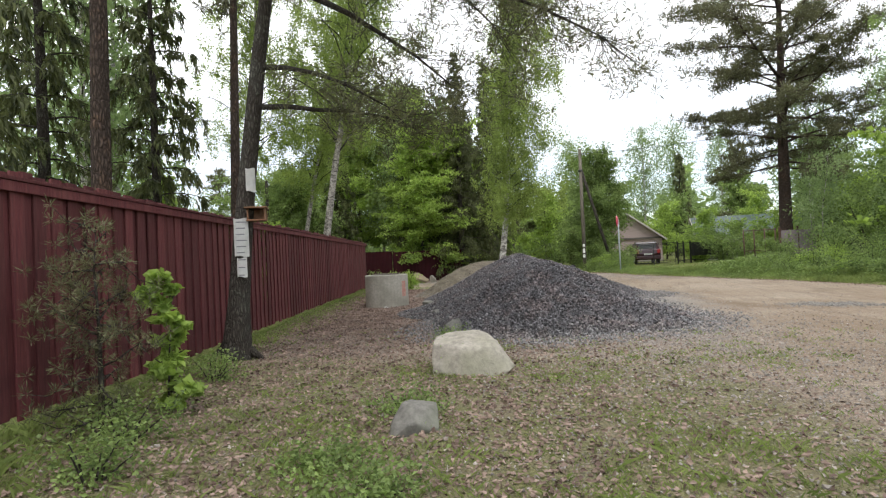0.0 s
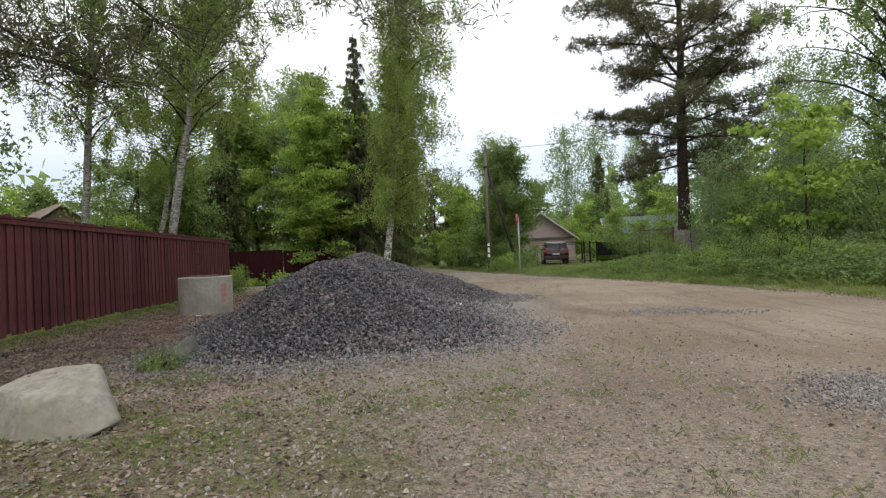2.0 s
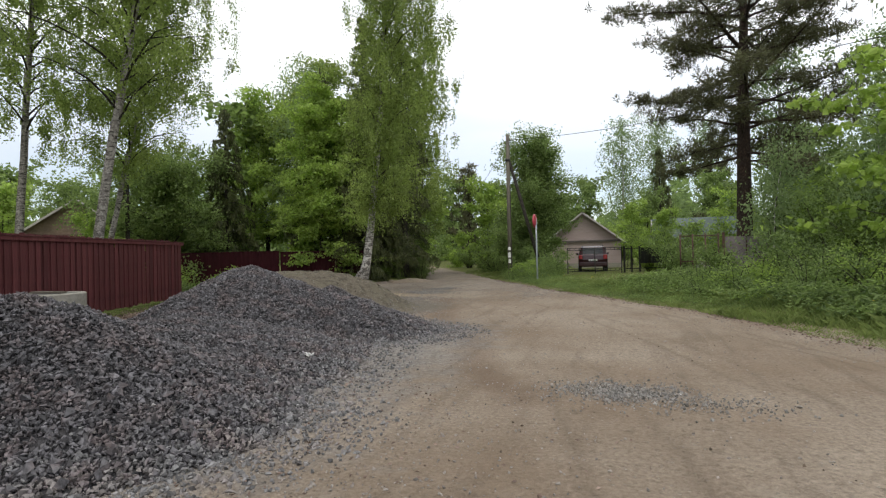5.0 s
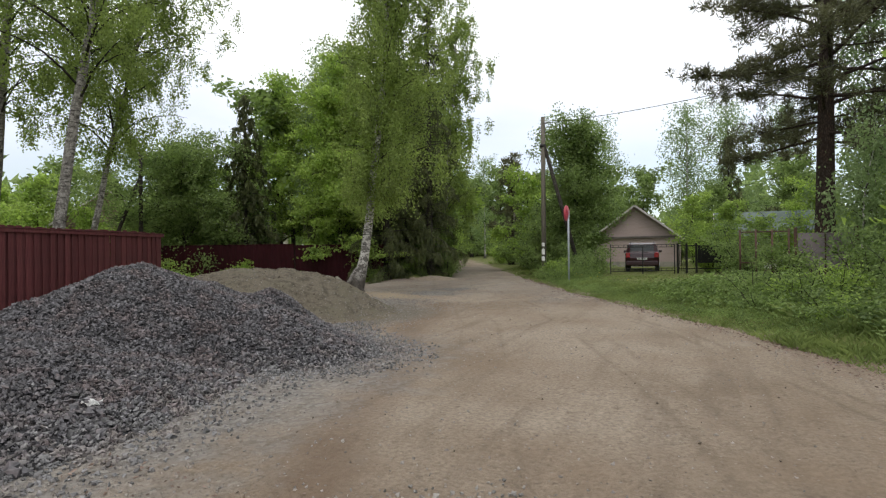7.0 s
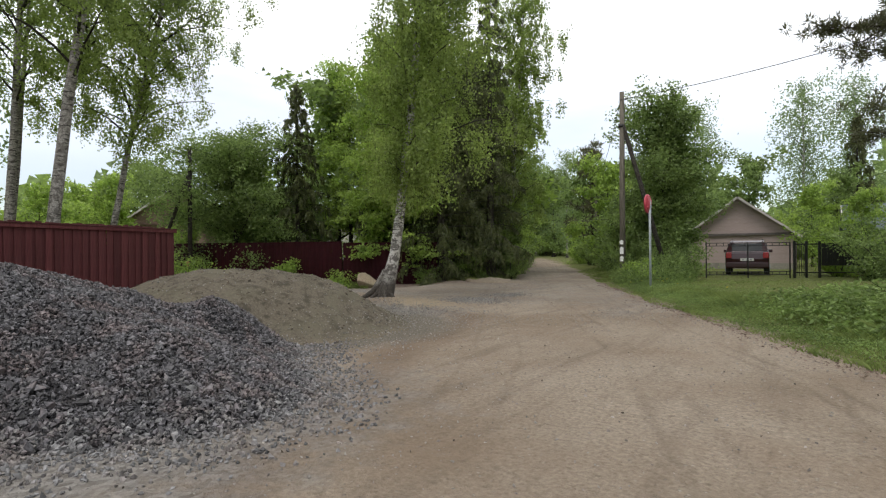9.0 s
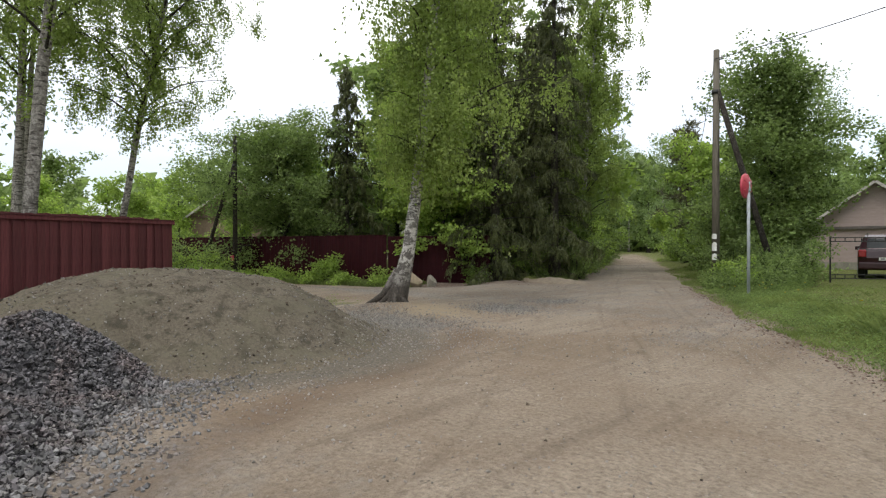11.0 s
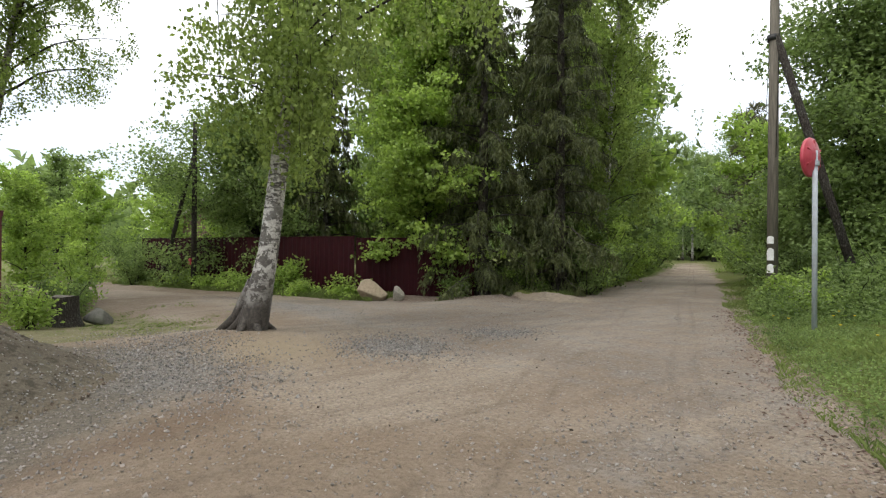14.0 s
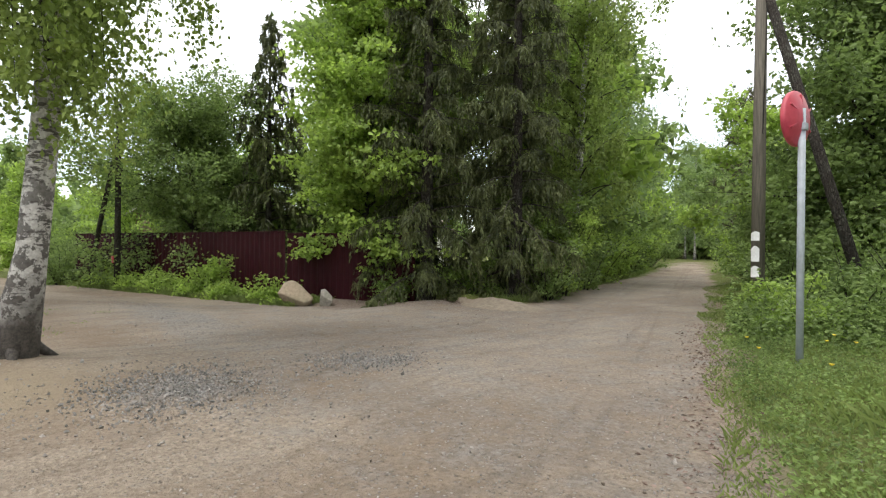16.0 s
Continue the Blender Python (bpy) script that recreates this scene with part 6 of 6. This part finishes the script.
# ---- grass, weeds, litter, strewn stones ----
def blades(name, x, y, height, width, label, rng, material, spread=0.45, parent=None):
    n = len(x)
    base = np.stack([x, y, ground_z(x, y) - 0.01], 1)
    hgt = height * rng.uniform(0.45, 1.25, n)
    az = rng.uniform(0, 2 * np.pi, n)
    side = np.stack([np.cos(az), np.sin(az), np.zeros(n)], 1) * (width * rng.uniform(0.7, 1.3, n))[:, None] * 0.5
    ln = rng.normal(0, spread, (n, 2)) * hgt[:, None]
    mid = base + np.concatenate([ln * 0.35, hgt[:, None] * 0.62], 1)
    tip = base + np.concatenate([ln, hgt[:, None]], 1)
    V = np.stack([base - side, base + side, mid + side * 0.6, tip], 1).reshape(-1, 3)
    k = (np.arange(n) * 4)[:, None]
    F = np.concatenate([k + np.array([[0, 1, 2]]), k + np.array([[0, 2, 3]])])
    ob = new(name, mesh_np(name, V, F, False, material))
    return tagged(ob, label, "grass", kind="stuff")


def cover():
    rng = np.random.default_rng(77)
    # verge across the road: thick near the path, thinner beyond
    n = 80000
    y = 7 + rng.uniform(0, 1, n) * 38; off = rng.exponential(2.2, n)
    x = edge_right(y) + off - 0.05 + 0.15 * wavy(off, y, 1.2, 0)
    keep = (x < 18) & (rng.uniform(0, 1, n) < np.where(y > 36, 0.6, 1))
    x, y, off = x[keep], y[keep], off[keep]
    hgt = 0.07 + (0.11 + 0.1 * smooth01((y - 14) / 4) * smooth01((30 - y) / 4)) * smooth01((off - 0.4) / 1.6) + 0.06 * wavy(x, y, 1.1, 3) + 0.05 * wavy(x, y, 4.3, 1)
    hgt = hgt * (1 - 0.35 * smooth01((y - 20) / 4)) * (1 - 0.6 * smooth01((y - 25) / 4) * smooth01((off - 1.4) / 1.2))
    blades("verge_grass", x, y, np.clip(hgt, 0.04, 0.6), 0.015, "lush green grass on the verge", rng, M_grass, 0.6)
    # weeds with broad leaves along the verge
    n = 42000
    y = rng.uniform(8, 25, n); off = 0.9 + rng.gamma(2.0, 0.75, n)
    x = edge_right(y) + off
    top = 0.28 + 0.5 * smooth01((off - 0.9) / 1.5) * (0.55 + 0.45 * smooth01((20 - y) / 5)) + 0.13 * wavy(x, y, 1.7, 1)
    dens = np.where(y > 17.5, 0.5, 1.0)
    keep = rng.uniform(0, 1, n) < dens
    x, y, top = x[keep], y[keep], np.clip(top, 0.12, 1.0)[keep]
    P = np.stack([x, y, ground_z(x, y) + top * rng.uniform(0.15, 1, len(x)) ** 0.6], 1)
    D = unit(rng, len(x)) * np.array([1, 1, 0.35]) + np.array([0, 0, -0.15])
    tagged(new("verge_weeds", leaf_mesh("verge_weeds", P, D, 0.1, 0.055, M_mid_leaf, rng, 0.22)), "dense broad-leaved weeds and nettles on the bank", "weeds", kind="stuff")
    # low herbs in the mown verge
    n = 24000
    y = rng.uniform(19, 33, n); x = edge_right(y) + 0.15 + rng.gamma(1.6, 0.7, n)
    P = np.stack([x, y, ground_z(x, y) + rng.uniform(0.02, 0.17, n) * (0.6 + 0.5 * wavy(x, y, 2.1, 0.6).clip(-0.6, 1))], 1)
    tagged(new("verge_herbs", leaf_mesh("verge_herbs", P, unit(rng, n) * np.array([1, 1, 0.5]), 0.04, 0.022, M_mid_leaf, rng)), "low broad-leaved herbs in the verge grass", "weeds", kind="stuff")
    # weeds round the mirror post
    n = 14000
    x, y = rng.normal(0.9, 1.5, n), rng.normal(33.6, 0.9, n)
    keep = (x - edge_right(y) > 0.35) & (y > 31.5) & (x < 1.9)
    x, y = x[keep], y[keep]
    P = np.stack([x, y, ground_z(x, y) + np.abs(rng.normal(0, 0.28, len(x))) + 0.03], 1)
    tagged(new("verge_weeds", leaf_mesh("verge_weeds", P, unit(rng, len(x)) * np.array([1, 1, 0.4]), 0.075, 0.046, M_mid_leaf, rng, 0.22)), "broad-leaved weeds round the mirror post", "weeds", kind="stuff")
    # left verge of the far road and the foot of the maroon fence
    n = 16000
    y = rng.uniform(33.5, 60, n); x = edge_left_far(y) - rng.exponential(0.7, n) - 0.45
    n2 = 16000
    x2 = rng.uniform(-24, -10.2, n2); y2 = 28.1 + 0.3566 * (x2 + 15.0) + rng.uniform(0, 1.2, n2)
    x, y = np.concatenate([x, x2]), np.concatenate([y, y2])
    blades("roadside_grass", x, y, np.full(len(x), 0.16), 0.014, "green grass along the far road and fence", rng, M_grass)
    # foot of the board fence and patches in the litter
    n = 26000
    y = rng.uniform(-4, 21.3, n); x = fence_x(y) + 0.06 + rng.exponential(0.22, n)
    px, py, pr = np.array([[-0.55, 2.35, 0.5], [-0.2, 2.0, 0.5], [-1.2, 5.3, 0.35], [-0.7, 5.35, 0.3], [1.2, 3.4, 0.4], [0.9, 2.5, 0.35], [2.0, 3.2, 0.5], [-1.8, 3.3, 0.7], [-1.2, 2.8, 0.6], [-2.0, 4.2, 0.6], [0.3, 5.2, 0.4], [3.0, 4.0, 0.5], [1.0, 6.2, 0.5], [2.2, 6.5, 0.5], [-0.9, 7.0, 0.35], [1.6, 2.2, 0.6], [-2.5, 1.5, 0.7], [-1.5, 1.2, 0.8], [-8.2, 22.8, 0.9], [-6.6, 23.4, 0.6], [-10.5, 23.2, 1.0]]).T
    # grass stands in tufts, thick at the middle of each patch
    nt_ = 1150
    k = rng.integers(0, len(px), nt_)
    tx, ty = px[k] + rng.normal(0, 0.8, nt_) * pr[k], py[k] + rng.normal(0, 0.8, nt_) * pr[k]
    tx, ty = np.concatenate([tx, rng.uniform(-4, 4.2, 420)]), np.concatenate([ty, rng.uniform(0, 8.5, 420)])
    k = rng.integers(0, len(tx), 30000)
    size = rng.uniform(0.03, 0.1, len(tx))
    x = np.concatenate([x, tx[k] + rng.normal(0, 1, 30000) * size[k]]); y = np.concatenate([y, ty[k] + rng.normal(0, 1, 30000) * size[k]])
    keep = (x > fence_x(y) + 0.04) & ~((heap_h(x, y) > 0.01))
    x, y = x[keep], y[keep]
    blades("fence_grass", x, y, np.full(len(x), 0.05) * (0.7 + 0.9 * rng.uniform(0, 1, len(x)) ** 3 * np.where(x < fence_x(y) + 1.0, 2.4, 0.9) * np.where(y > 3.4, 0.45, 1.0)), 0.005, "short yellow-green grass among dead leaves", rng, M_grass, 0.7)
    # dead grass and bare earth at the verge's foot
    n = 3200
    y = rng.uniform(9, 34, n); x = edge_right(y) - 0.08 + rng.normal(0, 0.2, n)
    P = np.stack([x, y, ground_z(x, y) + 0.006 + rng.uniform(0, 0.012, n)], 1)
    tagged(new("verge_litter", leaf_mesh("verge_litter", P, unit(rng, n) * np.array([1, 1, 0.2]), 0.045, 0.02, M_litter, rng, 0.1)), "dead leaves along the foot of the verge", "leaf litter", kind="stuff")
    # dead leaves
    n = 72000
    y = rng.uniform(0, 1, n) ** 1.6 * 22 - 1.5; u = rng.uniform(0, 1, n)
    x = fence_x(y) + 0.1 + u * np.where(y < 8, 7.0, 3.6)
    keep = (heap_h(x, y) < 0.01) & (rng.uniform(0, 1, n) < np.where(u < 0.55, 1.0, (1 - u) / 0.45)) & (sand_h(x, y) < 0.01)
    x, y = x[keep], y[keep]
    P = np.stack([x, y, ground_z(x, y) + 0.006 + rng.uniform(0, 0.012, len(x))], 1)
    D = unit(rng, len(x)) * np.array([1, 1, 0.22])
    tagged(new("dead_leaves", leaf_mesh("dead_leaves", P, D, 0.042, 0.03, M_litter, rng, 0.12)), "brown dead leaves strewn on the ground", "leaf litter", kind="stuff")
    # thinner drift of leaf scraps over the open ground
    n = 8000
    y = rng.uniform(-1, 12, n); x = rng.uniform(-1.5, 5.2, n)
    keep = (heap_h(x, y) < 0.01) & (rng.uniform(0, 1, n) < 0.9 * smooth01((edge_right(y) - 4.2 - x) / 4.5))
    x, y = x[keep], y[keep]
    P = np.stack([x, y, ground_z(x, y) + 0.005 + rng.uniform(0, 0.008, len(x))], 1)
    tagged(new("leaf_scraps", leaf_mesh("leaf_scraps", P, unit(rng, len(x)) * np.array([1, 1, 0.18]), 0.036, 0.02, M_litter, rng, 0.1)), "dry leaf scraps on the gravelly ground", "leaf litter", kind="stuff")
    # strewn stones on the earth
    n = 20000
    y = rng.uniform(-1, 33, n); x = edge_right(y) - rng.uniform(-0.1, 1, n) ** 1.0 * 11.5
    w = 0.07 + 0.5 * np.exp(-((x - 1.8) / 1.6) ** 2) * (y < 19) + 0.75 * np.exp(-((edge_right(y) - x - 0.3) / 0.5) ** 2)
    keep = (rng.uniform(0, 1, n) < w) & (heap_h(x, y) < 0.01) & (sand_h(x, y) < 0.01) & (x > fence_x(y) + 0.2)
    xs, ys = [x[keep]], [y[keep]]
    for qx, qy, rx, ry, c in ((5.2, 6.45, 0.45, 0.4, 900), (4.9, 11.9, 0.5, 0.3, 400), (-2.0, 25.4, 0.55, 0.5, 1400), (-2.4, 27.6, 0.4, 0.45, 700), (2.0, 24.6, 0.6, 1.2, 900), (-8, 26.4, 4.0, 0.6, 1500), (-2.6, 22.5, 1.7, 0.7, 2600), (-4.6, 22.9, 1.2, 0.5, 900), (0.2, 18.6, 0.3, 1.0, 500), (-0.6, 21.2, 0.7, 0.5, 600)):
        xs.append(rng.normal(qx, rx, c)); ys.append(rng.normal(qy, ry, c))
    # thinning scatter before and beside the heap
    qy = rng.uniform(1.0, 13.0, 44000); qx = rng.uniform(-1.5, 5.0, 44000)
    ok = (rng.uniform(0, 1, 44000) < np.exp(-((qx - 1.2) / 2.0) ** 2 - ((qy - 7.4) / 3.2) ** 2)) & (heap_h(qx, qy) < 0.01)
    xs.append(qx[ok]); ys.append(qy[ok])
    x, y = np.concatenate(xs), np.concatenate(ys)
    P = np.stack([x, y, ground_z(x, y) + 0.004], 1)
    tagged(new("strewn_gravel", chips_mesh("strewn_gravel", P, 0.0125, rng, M_road_stone)), "small grey stones strewn on the dirt road", "gravel", kind="stuff")
    # larger pebbles pressed into the trodden ground
    n = 24000
    x, y = rng.uniform(-3.0, 6.2, n), rng.uniform(0, 1, n) ** 1.7 * 32 + 0.2
    k = (rng.uniform(0, 1, n) < np.where(y < 9.5, 0.85, 0.2)) & (heap_h(x, y) < 0.01) & (sand_h(x, y) < 0.01) & (x < edge_right(y) + 0.1)
    P = np.stack([x[k], y[k], ground_z(x[k], y[k]) + 0.003], 1)
    tagged(new("pebbles", chips_mesh("pebbles", P, 0.0125, rng, M_pebble, 0.35)), "pale and dark pebbles pressed into the dirt", "gravel", kind="stuff")
    # tipped patches of grey crushed stone
    xs, ys = [], []
    for qx, qy, rx, ry, c in ((5.3, 6.5, 0.34, 0.3, 3600), (4.75, 12.0, 0.3, 0.2, 1100), (5.5, 11.7, 0.4, 0.2, 300), (-2.3, 25.3, 0.45, 0.4, 1700), (-2.3, 27.4, 0.3, 0.35, 800), (-3.0, 22.7, 1.1, 0.45, 2200)):
        xs.append(rng.normal(qx, rx, c)); ys.append(rng.normal(qy, ry, c))
    x, y = np.concatenate(xs), np.concatenate(ys)
    P = np.stack([x, y, ground_z(x, y) + 0.008], 1)
    tagged(new("gravel_patch", chips_mesh("gravel_patch", P, 0.0145, rng, M_chip_pale)), "scattered patches of grey crushed stone on the road", "gravel", kind="stuff")
    # clods of dark earth on the road
    n = 300
    y = rng.uniform(4, 32, n); x = edge_right(y) - rng.uniform(0, 1, n) * 6.5
    keep = (heap_h(x, y) < 0.01) & (sand_h(x, y) < 0.01)
    P = np.stack([x[keep], y[keep], ground_z(x[keep], y[keep]) + 0.004], 1)
    tagged(new("earth_clods", chips_mesh("earth_clods", P, 0.012, rng, M_clod)), "small dark clods of earth on the road", "earth", kind="stuff")
    # dandelions on the verge
    for i in range(16):
        y = rng.uniform(26.5, 31.8); x = float(edge_right(y)) + rng.uniform(0.3, 2.2)
        if i > 10:
            y = rng.uniform(12, 20); x = float(edge_right(y)) + rng.uniform(0.5, 2.0)
        root = thing("dandelion", (x, y, gz(x, y)), "yellow dandelion flower in the grass", "flower", "dandelions on the verge")
        hh = rng.uniform(0.2, 0.34)
        part("stem", pole_mesh("stem", [(0, 0, -0.02), (0.01, 0, hh * 0.6), (0.02, 0.01, hh)], [0.003, 0.003, 0.003], 5, M_grass), None, root)
        b = bmesh.new()
        bmesh.ops.create_cone(b, cap_ends=True, segments=10, radius1=0.008, radius2=0.021, depth=0.014, matrix=Matrix.Translation((0.02, 0.01, hh + 0.005)))
        part("bloom", b, M_flower, root, "yellow bloom")


cover()


def scrap(x, y, s, label):
    z = gz(x, y) + float(heap_h(np.array([x]), np.array([y]))[0])
    bm = bmesh.new()
    vs = [[bm.verts.new((s * (i / 4 - 0.5), s * 0.7 * (j / 3 - 0.5), 0.02 + 0.02 * math.sin(i * 2.1 + j * 1.7))) for j in range(4)] for i in range(5)]
    for i in range(4):
        for j in range(3):
            bm.faces.new((vs[i][j], vs[i + 1][j], vs[i + 1][j + 1], vs[i][j + 1]))
    bmesh.ops.solidify(bm, geom=bm.faces[:], thickness=0.002)
    me = bpy.data.meshes.new("litter_scrap"); bm.to_mesh(me); bm.free(); me.materials.append(M_paper)
    ob = new("litter_scrap", me); ob.matrix_world = pose(x, y, z, 8, 4, 30)
    tagged(ob, label, "litter")


scrap(1.0, 12.3, 0.14, "crumpled white scrap at the foot of the heap")
scrap(-5.1, 12.9, 0.1, "small white scrap beside the well ring")
